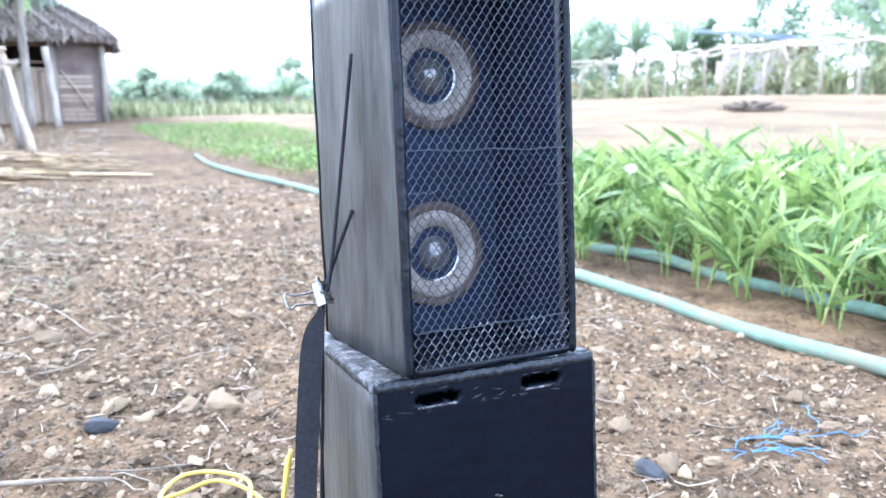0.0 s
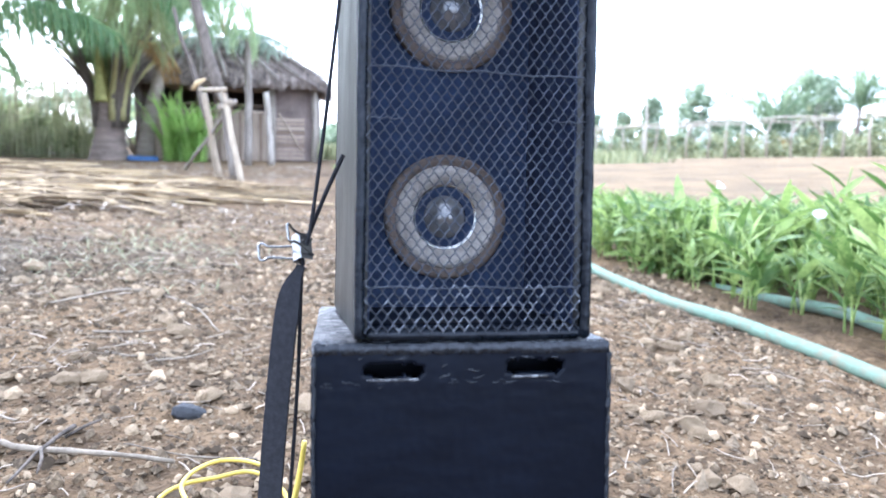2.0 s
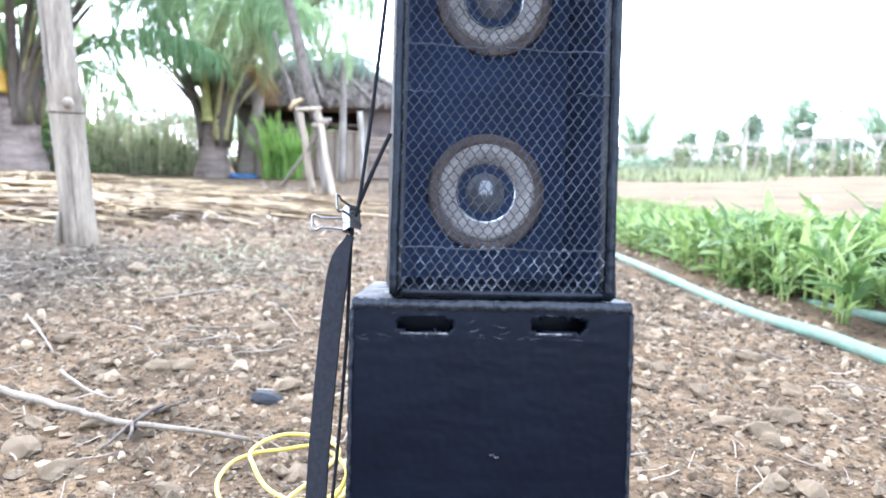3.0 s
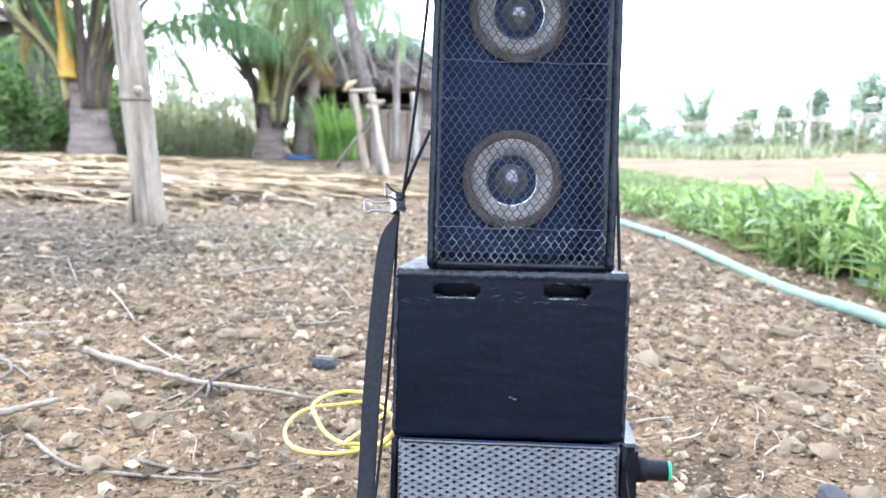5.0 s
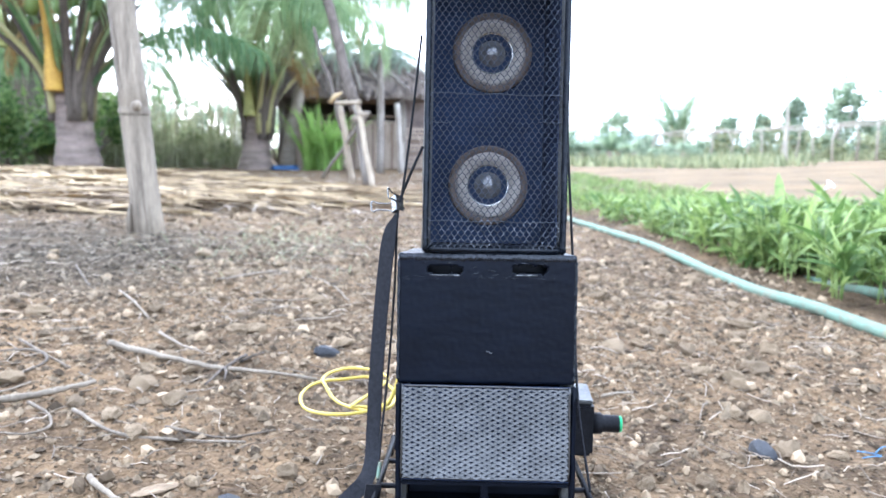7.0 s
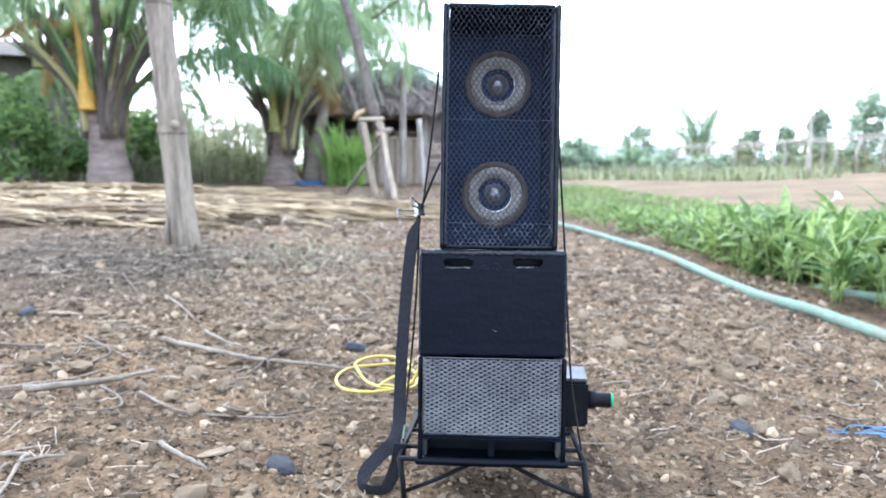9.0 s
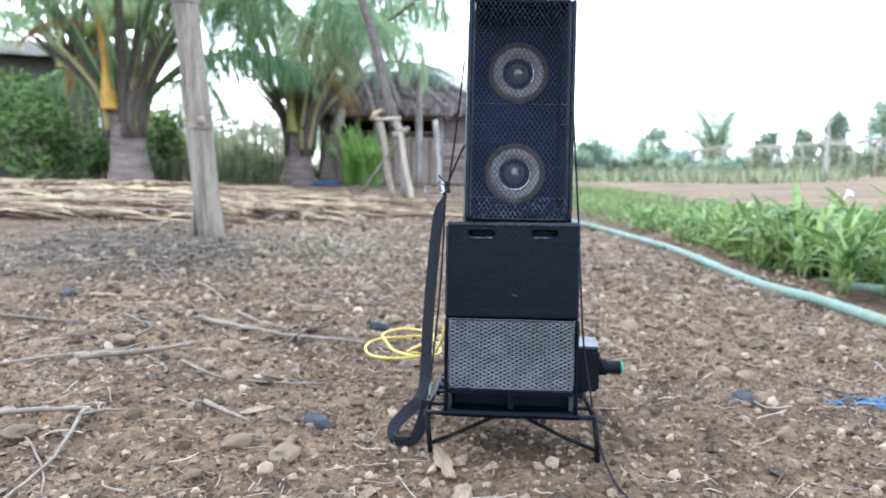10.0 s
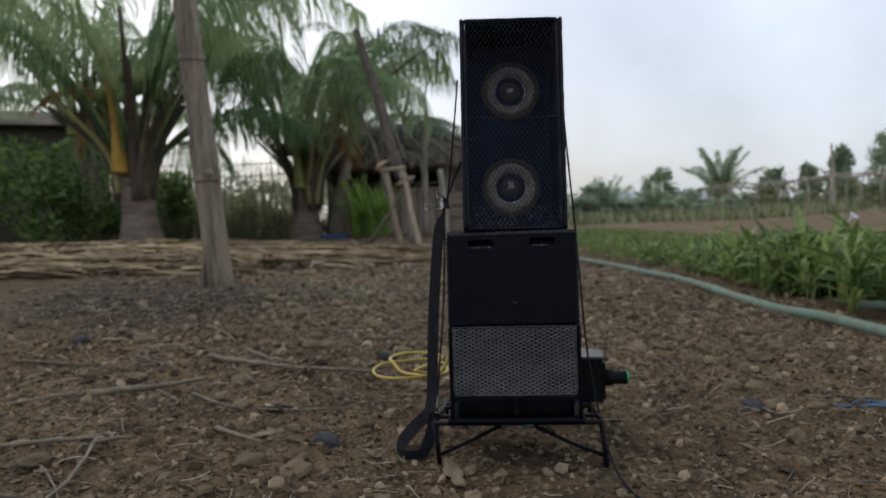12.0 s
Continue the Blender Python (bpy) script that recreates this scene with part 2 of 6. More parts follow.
M_COCONUT = material("green_coconut", (0.10, 0.16, 0.04), (0.26, 0.30, 0.09), 8, 0.5, bump=0.1, single=0.5)
M_DEBRIS = material("burnt_debris", (0.03, 0.025, 0.02), (0.22, 0.17, 0.13), 5, 0.95, bump=0.8, island=0.6)


def ground_material():
    m = material("dry_soil", (0.051, 0.0335, 0.019), (0.238, 0.161, 0.089), 11.0, 0.97, bump=1.0, bump_scale=75, bump_dist=0.012, spec=0.15)
    n, l = m.node_tree.nodes, m.node_tree.links
    ramp = next(q for q in n if q.type == "VALTORGB")
    # crumbly clods: cell relief under the fine grain
    bp = next(q for q in n if q.type == "BUMP")
    crumbs = n.new("ShaderNodeTexVoronoi")
    crumbs.feature, crumbs.inputs["Scale"].default_value = "F1", 85
    warp = n.new("ShaderNodeTexNoise")
    warp.inputs["Scale"].default_value, warp.inputs["Detail"].default_value = 40, 3
    tco = n.new("ShaderNodeTexCoord")
    l.new(tco.outputs["Object"], warp.inputs["Vector"])
    wmix = n.new("ShaderNodeMix")
    wmix.data_type, wmix.blend_type = "RGBA", "LINEAR_LIGHT"
    wmix.inputs[0].default_value = 0.02
    l.new(tco.outputs["Object"], wmix.inputs[6])
    l.new(warp.outputs["Color"], wmix.inputs[7])
    l.new(wmix.outputs[2], crumbs.inputs["Vector"])
    cb = n.new("ShaderNodeBump")
    cb.invert = True
    cb.inputs["Strength"].default_value, cb.inputs["Distance"].default_value = 0.8, 0.010
    l.new(crumbs.outputs["Distance"], cb.inputs["Height"])
    l.new(cb.outputs[0], bp.inputs["Normal"])
    geo = n.new("ShaderNodeNewGeometry")
    sep = n.new("ShaderNodeSeparateXYZ")
    l.new(geo.outputs["Position"], sep.inputs[0])
    # bare pale field on the far side of the planted bed
    line = n.new("ShaderNodeMath")
    line.operation = "MULTIPLY_ADD"
    l.new(sep.outputs[1], line.inputs[0])
    line.inputs[1].default_value = 0.17
    l.new(sep.outputs[0], line.inputs[2])
    wob = n.new("ShaderNodeTexNoise")
    wob.inputs["Scale"].default_value = 0.8
    l.new(geo.outputs["Position"], wob.inputs["Vector"])
    wadd = n.new("ShaderNodeMath")
    wadd.operation = "MULTIPLY_ADD"
    l.new(wob.outputs[0], wadd.inputs[0])
    wadd.inputs[1].default_value = 1.2
    l.new(line.outputs[0], wadd.inputs[2])
    rng = n.new("ShaderNodeMapRange")
    rng.inputs["From Min"].default_value, rng.inputs["From Max"].default_value = 3.2, 4.0
    l.new(wadd.outputs[0], rng.inputs["Value"])
    pale = n.new("ShaderNodeValToRGB")
    pale.color_ramp.elements[0].color, pale.color_ramp.elements[1].color = (0.15, 0.108, 0.063, 1), (0.28, 0.207, 0.122, 1)
    pn = n.new("ShaderNodeTexNoise")
    pn.inputs["Scale"].default_value, pn.inputs["Detail"].default_value = 1.6, 8
    l.new(geo.outputs["Position"], pn.inputs["Vector"])
    l.new(pn.outputs[0], pale.inputs[0])
    mx = n.new("ShaderNodeMix")
    mx.data_type = "RGBA"
    l.new(rng.outputs[0], mx.inputs[0])
    l.new(ramp.outputs[0], mx.inputs[6])
    l.new(pale.outputs[0], mx.inputs[7])
    broad = n.new("ShaderNodeTexNoise")
    broad.inputs["Scale"].default_value, broad.inputs["Detail"].default_value = 1.1, 3
    l.new(geo.outputs["Position"], broad.inputs["Vector"])
    tone = n.new("ShaderNodeValToRGB")
    tone.color_ramp.elements[0].position, tone.color_ramp.elements[1].position = 0.32, 0.68
    tone.color_ramp.elements[0].color, tone.color_ramp.elements[1].color = (0.72, 0.73, 0.76, 1), (1.18, 1.14, 1.08, 1)
    l.new(broad.outputs[0], tone.inputs[0])
    patch = n.new("ShaderNodeMix")
    patch.data_type, patch.blend_type = "RGBA", "MULTIPLY"
    patch.inputs[0].default_value = 1.0
    l.new(mx.outputs[2], patch.inputs[6])
    l.new(tone.outputs[0], patch.inputs[7])
    l.new(patch.outputs[2], n["Principled BSDF"].inputs["Base Color"])
    return m


def dark_patch(m, x, y, inner, outer, tint):
    """A darker, greyer patch of soil round x, y with a ragged edge."""
    n, l = m.node_tree.nodes, m.node_tree.links
    base = n["Principled BSDF"].inputs["Base Color"]
    source = base.links[0].from_socket
    geo, dist, wob = n.new("ShaderNodeNewGeometry"), n.new("ShaderNodeVectorMath"), n.new("ShaderNodeTexNoise")
    dist.operation = "DISTANCE"
    dist.inputs[1].default_value = (x, y, 0)
    l.new(geo.outputs["Position"], dist.inputs[0])
    wob.inputs["Scale"].default_value, wob.inputs["Detail"].default_value = 2.4, 5
    l.new(geo.outputs["Position"], wob.inputs["Vector"])
    add = n.new("ShaderNodeMath")
    add.operation = "MULTIPLY_ADD"
    add.inputs[1].default_value = 1.3
    l.new(wob.outputs[0], add.inputs[0])
    l.new(dist.outputs["Value"], add.inputs[2])
    ran = n.new("ShaderNodeMapRange")
    ran.inputs["From Min"].default_value, ran.inputs["From Max"].default_value = outer + 0.65, inner + 0.65
    l.new(add.outputs[0], ran.inputs["Value"])
    mix = n.new("ShaderNodeMix")
    mix.data_type, mix.blend_type = "RGBA", "MULTIPLY"
    l.new(ran.outputs[0], mix.inputs[0])
    l.new(source, mix.inputs[6])
    mix.inputs[7].default_value = (*tint, 1)
    l.new(mix.outputs[2], base)


M_SOIL = ground_material()
for m_ in (M_SOIL, M_CRUMB, M_GRAVEL):
    dark_patch(m_, -1.35, 1.75, 0.35, 1.0, (0.62, 0.68, 0.76))


# ---- mesh helpers ----
class Geo:
    """Collects vertices and faces for one mesh."""

    def __init__(self):
        self.v, self.f = [], []

    def add(self, verts, faces, m=None):
        o = len(self.v)
        self.v += [tuple(m @ Vector(p)) for p in verts] if m is not None else [tuple(p) for p in verts]
        self.f += [tuple(i + o for i in q) for q in faces]
        return self

    def box(self, x0, x1, y0, y1, z0, z1, m=None, c=0.0):
        """A box with its edges cut by c."""
        if not c:
            return self.add([(x0, y0, z0), (x1, y0, z0), (x1, y1, z0), (x0, y1, z0), (x0, y0, z1), (x1, y0, z1), (x1, y1, z1), (x0, y1, z1)],
                            [(3, 2, 1, 0), (4, 5, 6, 7), (0, 1, 5, 4), (1, 2, 6, 5), (2, 3, 7, 6), (3, 0, 4, 7)], m)
        bm = bmesh.new()
        bmesh.ops.create_cube(bm, size=1, matrix=Matrix.LocRotScale(((x0 + x1) / 2, (y0 + y1) / 2, (z0 + z1) / 2), None, (x1 - x0, y1 - y0, z1 - z0)))
        bmesh.ops.bevel(bm, geom=bm.edges[:], offset=c, segments=2, affect="EDGES")
        bm.verts.index_update()
        self.add([p.co for p in bm.verts], [tuple(p.index for p in q.verts) for q in bm.faces], m)
        bm.free()
        return self

    def tube(self, pts, radii, seg=6, caps=True, flat=1.0):
        """A tube along points; radii one number or one for each point."""
        pts = [Vector(p) for p in pts]
        if not hasattr(radii, "__len__"):
            radii = [radii] * len(pts)
        verts, faces = [], []
        up = None
        for i, p in enumerate(pts):
            d = (pts[min(i + 1, len(pts) - 1)] - pts[max(i - 1, 0)]).normalized()
            if up is None:
                up = Vector((0, 0, 1)) if abs(d.z) < 0.9 else Vector((1, 0, 0))
            a = d.cross(up).normalized()
            up = a.cross(d).normalized()
            for k in range(seg):
                w = 2 * math.pi * k / seg
                verts.append(p + (a * math.cos(w) + up * math.sin(w) * flat) * radii[i])
        for i in range(len(pts) - 1):
            for k in range(seg):
                q = (k + 1) % seg
                faces.append((i * seg + k, i * seg + q, (i + 1) * seg + q, (i + 1) * seg + k))
        if caps:
            faces.append(tuple(range(seg))[::-1])
            faces.append(tuple((len(pts) - 1) * seg + k for k in range(seg)))
        return self.add(verts, faces)

    def lathe(self, profile, seg=32, m=None):
        """Turns (radius, height) pairs round the z axis."""
        verts, faces = [], []
        for r, h in profile:
            verts += [(r * math.cos(2 * math.pi * k / seg), r * math.sin(2 * math.pi * k / seg), h) for k in range(seg)]
        for i in range(len(profile) - 1):
            for k in range(seg):
                q = (k + 1) % seg
                faces.append((i * seg + k, i * seg + q, (i + 1) * seg + q, (i + 1) * seg + k))
        return self.add(verts, faces, m)

    def ribbon(self, pts, sides, widths, thick=0.0):
        """A strip along points, across the given side vectors."""
        verts, faces = [], []
        for p, s, w in zip(pts, sides, widths):
            p, s = Vector(p), Vector(s).normalized() * w / 2
            verts += [p - s, p + s]
        for i in range(len(pts) - 1):
            faces.append((2 * i, 2 * i + 1, 2 * i + 3, 2 * i + 2))
        return self.add(verts, faces)

    def mesh(self, name, mat, smooth=True):
        me = bpy.data.meshes.new(name)
        me.from_pydata(self.v, [], self.f)
        me.materials.append(mat)
        if smooth:
            me.polygons.foreach_set("use_smooth", [True] * len(me.polygons))
        me.update()
        return me


def part(name, geo, mat, parent, label="", smooth=False, m=None):
    """One mesh object under a thing or under a part."""
    ob = new(name, geo if isinstance(geo, bpy.types.Mesh) else geo.mesh(name, mat, smooth))
    ob.parent = parent
    if m is not None:
        ob.matrix_local = m
    if label:
        ob["label"] = label
    return ob


def thing(name, label, category, m=None, group="", kind=""):
    ob = new(name)
    ob.empty_display_size = 0.05
    if m is not None:
        ob.matrix_basis = m
    return tagged(ob, label, category, group, kind)


def solo(name, geo, mat, label, category, group="", kind="", smooth=True, m=None):
    """A thing that is one mesh."""
    ob = new(name, geo.mesh(name, mat, smooth))
    if m is not None:
        ob.matrix_basis = m
    return tagged(ob, label, category, group, kind)


def smooth_step(a, b, v):
    t = min(1.0, max(0.0, (v - a) / (b - a)))
    return t * t * (3 - 2 * t)


def level(x, y):
    """The ground's height, without its clods."""
    d = math.hypot(x, y)
    return -0.022 * max(-1.6, min(1.2, x)) * (1 - smooth_step(3, 8, d)) + 0.40 * smooth_step(5, 15, d) * smooth_step(0.25, 0.75, x / max(d, 0.1))


def clods(x, y):
    d = math.hypot(x, y)
    near = 1 - smooth_step(2.5, 7, d)
    calm = smooth_step(0.10, 0.25, math.hypot(x, y - 0.08))
    return near * (0.25 + 0.75 * calm) * (0.010 * (noise.noise((x * 5, y * 5, 0.3))) + 0.006 * noise.noise((x * 16, y * 16, 1.7)) + 0.0055 * noise.noise((x * 42, y * 42, 4.1)) + 0.003 * noise.noise((x * 80, y * 80, 2.2)))


def top(x, y):
    return level(x, y) + clods(x, y)


def rng_for(seed):
    return random.Random(seed)


def curve_points(ctrl, n):
    """Smooth points through control points."""
    c = [Vector(p) for p in ctrl]
    c = [c[0] * 2 - c[1]] + c + [c[-1] * 2 - c[-2]]
    out = []
    for i in range(1, len(c) - 2):
        for k in range(n):
            t = k / n
            p0, p1, p2, p3 = c[i - 1], c[i], c[i + 1], c[i + 2]
            out.append(0.5 * ((2 * p1) + (p2 - p0) * t + (2 * p0 - 5 * p1 + 4 * p2 - p3) * t * t + (3 * p1 - p0 - 3 * p2 + p3) * t ** 3))
    out.append(c[-2])
    return out


# ---- ground ----
def spread(lo, hi, fine_lo, fine_hi, step, grow):
    v = list(np.arange(fine_lo, fine_hi, step))
    s, p = step, fine_lo
    left = []
    while p > lo:
        s *= grow
        p -= s
        left.append(max(p, lo))
    s, p, right = step, v[-1], []
    while p < hi:
        s *= grow
        p += s
        right.append(min(p, hi))
    return left[::-1] + v + right


gx, gy = spread(-900, 900, -0.95, 0.95, 0.0075, 1.10), spread(-300, 1500, -0.5, 1.3, 0.0075, 1.10)
ground = Geo()
ground.v = [(x, y, top(x, y)) for y in gy for x in gx]
nx = len(gx)
ground.f = [(j * nx + i, j * nx + i + 1, (j + 1) * nx + i + 1, (j + 1) * nx + i) for j in range(len(gy) - 1) for i in range(nx - 1)]
solo("ground", ground, M_SOIL, "dry brown soil with clods, pale bare field beyond the bed", "ground", kind="structure")


# ---- the speaker tower ----
LEAN = Matrix.Translation((0, 0, 0.26)) @ pose(0, 0, 0, -6.0, 0, 0) @ Matrix.Translation((0, 0, -0.26))   # the tower leans back
TOWER = LEAN @ pose(0.0035, 0.003, 0, 0, 0.35, 4.0)


def lattice(geo, x0, x1, z0, z1, pitch, rise, width, y, neck=0.0, tilt=0.0):
    """A diamond net in the plane y: round-looking wires, or with tilt flat strands whose lower edge stands forward."""
    rows = int((z1 - z0) / rise)
    cols = int((x1 - x0) / pitch)
    for j in range(rows):
        za, zb = z0 + j * rise, z0 + (j + 1) * rise
        for i in range(cols + 1):
            xa = x0 + (i + (0.5 if j % 2 else 0.0)) * pitch
            for side in (-0.5, 0.5):
                xb = xa + side * pitch
                if not (x0 - 1e-6 <= xa <= x1 and x0 - 1e-6 <= xb <= x1):
                    continue
                ya = y + 0.0007 * noise.noise((xa * 60, za * 60, 0))
                yb = y + 0.0007 * noise.noise((xb * 60, zb * 60, 0))
                jog = 0.10 * pitch * noise.noise((xa * 90, 0, za * 90))
                lo, hi = za + neck / 2, zb - neck / 2
                d = Vector((xb - xa, 0, hi - lo)).normalized()
                s = Vector((-d.z, 0, d.x)) if d.x > 0 else Vector((d.z, 0, -d.x))
                s *= width / 2
                a, b = Vector((xa + jog, ya, lo)), Vector((xb + jog, yb, hi))
                f = Vector((0, width / 2, 0))
                if tilt:
                    s.y = tilt
                    f = Vector((0, 0.0004, 0))
                    geo.add([a - s - f, a + s - f, b + s - f, b - s - f, a - s + f, a + s + f, b + s + f, b - s + f],
                            [(0, 1, 2, 3), (7, 6, 5, 4), (0, 4, 5, 1), (2, 6, 7, 3), (1, 5, 6, 2), (3, 7, 4, 0)])
                    continue
                geo.add([a - s, a - f, a + s, a + f, b - s, b - f, b + s, b + f],
                        [(0, 1, 5, 4), (1, 2, 6, 5), (2, 3, 7, 6), (3, 0, 4, 7)])
                if neck and side > 0:
                    w = width * 0.62
                    geo.add([(xa + jog + w * p, ya + w * q, za + h) for h in (-neck / 2, neck / 2) for p, q in ((-1, 0), (0, -1), (1, 0), (0, 1))],
                            [(0, 1, 5, 4), (1, 2, 6, 5), (2, 3, 7, 6), (3, 0, 4, 7)])


def rough_box(x0, x1, y0, y1, z0, z1, c=0.002, amp=0.0012, cuts=10, seed=0, freq=28):
    """A home-made panel: a bevelled board whose faces and edges wander a little."""
    bm = bmesh.new()
    bmesh.ops.create_cube(bm, size=1, matrix=Matrix.LocRotScale(((x0 + x1) / 2, (y0 + y1) / 2, (z0 + z1) / 2), None, (x1 - x0, y1 - y0, z1 - z0)))
    bmesh.ops.bevel(bm, geom=bm.edges[:], offset=c, segments=2, affect="EDGES")
    bmesh.ops.subdivide_edges(bm, edges=[e for e in bm.edges if e.calc_length() > 0.02], cuts=cuts, use_grid_fill=True)
    for p in bm.verts:
        q = p.co * freq + Vector((seed, 0, 0))
        p.co += Vector((noise.noise(q), noise.noise(q + Vector((9, 0, 0))), noise.noise(q + Vector((0, 9, 0))))) * amp
    bm.verts.index_update()
    g = Geo().add([p.co for p in bm.verts], [tuple(p.index for p in q.verts) for q in bm.faces])
    bm.free()
    return g


def driver(parent, z, y, x=0.0):
    """A recessed full-range driver facing the front."""
    face = pose(x, y, z, 90, 0, 0)
    d = part("driver", Geo().lathe([(0.0355, -0.004), (0.0355, 0.001), (0.0345, 0.002), (0.0295, 0.002), (0.029, 0.0)], 48), M_HALO, parent, "brown gasket ring round the driver", True, face)
    part("surround", Geo().lathe([(0.0295, 0.0015), (0.0283, 0.0034), (0.0258, 0.0040), (0.0225, 0.0022), (0.0198, -0.0002), (0.0184, -0.0020)], 48), M_CONE, d, "pale paper surround", True)
    part("trim_ring", Geo().lathe([(0.0186, -0.0014), (0.0180, -0.0016), (0.0152, -0.0030), (0.0149, -0.0040)], 48), M_RING, d, "bright thin metal ring", True)
    part("cone", Geo().lathe([(0.0151, -0.0036), (0.0143, -0.0058), (0.0128, -0.0066)], 48), M_TROUGH, d, "grey-brown inner cone", True)
    part("dust_cap", Geo().lathe([(0.0136 * math.cos(a), -0.0072 + 0.0130 * math.sin(a)) for a in [i * math.pi / 20 for i in range(10)]] + [(0.0003, 0.0058)], 40), M_CAP, d, "glossy dark dust cap", True)


array = thing("line_array_speaker", "two-driver home-made black speaker column with hexagonal wire mesh front", "speaker", TOWER)
HW, DEPTH, T = 0.0565, 0.150, 0.006
part("back_panel", rough_box(-HW, HW, DEPTH - T, DEPTH, 0.2615, 0.4995, 0.0012, 0.0008), M_BLACK, array, "rough black back board", True)
for sx in (-1, 1):
    xa, xb = sorted((sx * HW, sx * (HW - T)))
    part("side_panel", rough_box(xa, xb, 0.006, DEPTH - T - 0.0005, 0.2615, 0.4995, 0.0008, 0.0009, 16, 1 + sx), M_SIDE, array, "scuffed grey-black side board", True)
    # Thin sheet added to keep the inner side wall dark where it caught light.
    part("inner_liner", Geo().box(min(sx * (HW - T), sx * (HW - T - 0.0008)), max(sx * (HW - T), sx * (HW - T - 0.0008)), 0.007, 0.0815, 0.268, 0.4925), M_DARK, array, "added dark sheet over the inner face")
for z0 in (0.2615, 0.379, 0.493):
    part("shelf_panel", rough_box(-HW + T + 0.0004, HW - T - 0.0004, 0.089 if z0 == 0.379 else 0.006, DEPTH - T - 0.001, z0, z0 + T, 0.0008, 0.0006, 8, z0), M_BLACK, array, "", True)
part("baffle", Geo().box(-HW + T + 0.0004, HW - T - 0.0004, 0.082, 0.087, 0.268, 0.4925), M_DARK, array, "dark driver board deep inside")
for xa, xb, z in ((-HW + 0.005, HW - 0.006, 0.3865), (-HW + 0.005, -HW + 0.020, 0.3635), (HW - 0.022, HW - 0.005, 0.3655), (-HW + 0.006, HW - 0.006, 0.2865)):
    part("mesh_seam", Geo().tube([(xa + (xb - xa) * k / 8, -0.0014, z + 0.0006 * math.sin(k * 1.9)) for k in range(9)], 0.00034, 5), M_WIREMESH, array, "overlapping wire seam", True)
# front edge trim that holds the mesh
for x0, x1, z0, z1 in ((-HW - 0.0006, -HW + 0.0040, 0.2615, 0.4993), (HW - 0.0040, HW + 0.0006, 0.2615, 0.4993),
                       (-HW + 0.0043, HW - 0.0043, 0.2615, 0.267), (-HW + 0.0043, HW - 0.0043, 0.4945, 0.499)):
    part("edge_trim", rough_box(x0, x1, -0.001, 0.0055, z0, z1, 0.0012, 0.00045, 60, x0 * 50 + z0, 70), M_EDGE, array, "lumpy black painted edge", True)
net = Geo()
lattice(net, -HW + 0.004, HW - 0.004, 0.266, 0.497, 0.00518, 0.00372, 0.00058, -0.0008, 0.0009)
part("mesh_grille", net, M_WIREMESH, array, "worn hexagonal wire mesh, paint rubbed bright")
worn = Geo()
lattice(worn, -HW + 0.004, HW - 0.004, 0.266, 0.2915, 0.00518, 0.00372, 0.00066, -0.0010, 0.0009)
part("worn_mesh", worn, M_WORN, array, "bare bright patches of wire near the bottom")
driver(array, 0.3200, 0.080, 0.0015)
driver(array, 0.4380, 0.080, 0.0030)

# bass cabinet
sub = thing("bass_cabinet", "home-made black painted bass cabinet with two slots and bright metal grille", "speaker", LEAN @ pose(0, 0.001, 0))
SW, SD = 0.070, 0.155
part("side_panel", rough_box(-SW, -SW + 0.007, 0.006, SD - 0.0075, 0.0565, 0.2585, 0.0009, 0.0009, 12, 7), M_SIDE, sub, "scuffed grey-black side board", True)
part("side_panel", rough_box(SW - 0.007, SW, 0.006, SD - 0.0075, 0.0565, 0.2585, 0.0009, 0.0009, 12, 8), M_SIDE, sub, "scuffed grey-black side board", True)
part("back_panel", rough_box(-SW, SW, SD - 0.007, SD, 0.0565, 0.2585, 0.002, 0.001, 10, 9), M_BLACK, sub, "", True)
part("top_panel", rough_box(-SW - 0.0012, SW + 0.0012, 0.0062, SD - 0.0005, 0.2535, 0.2605, 0.0009, 0.0010, 18, 10), M_LEDGE, sub, "top board with rough grey glue and worn paint", True)
# front board with two hand-cut slots
FZ = 0.158


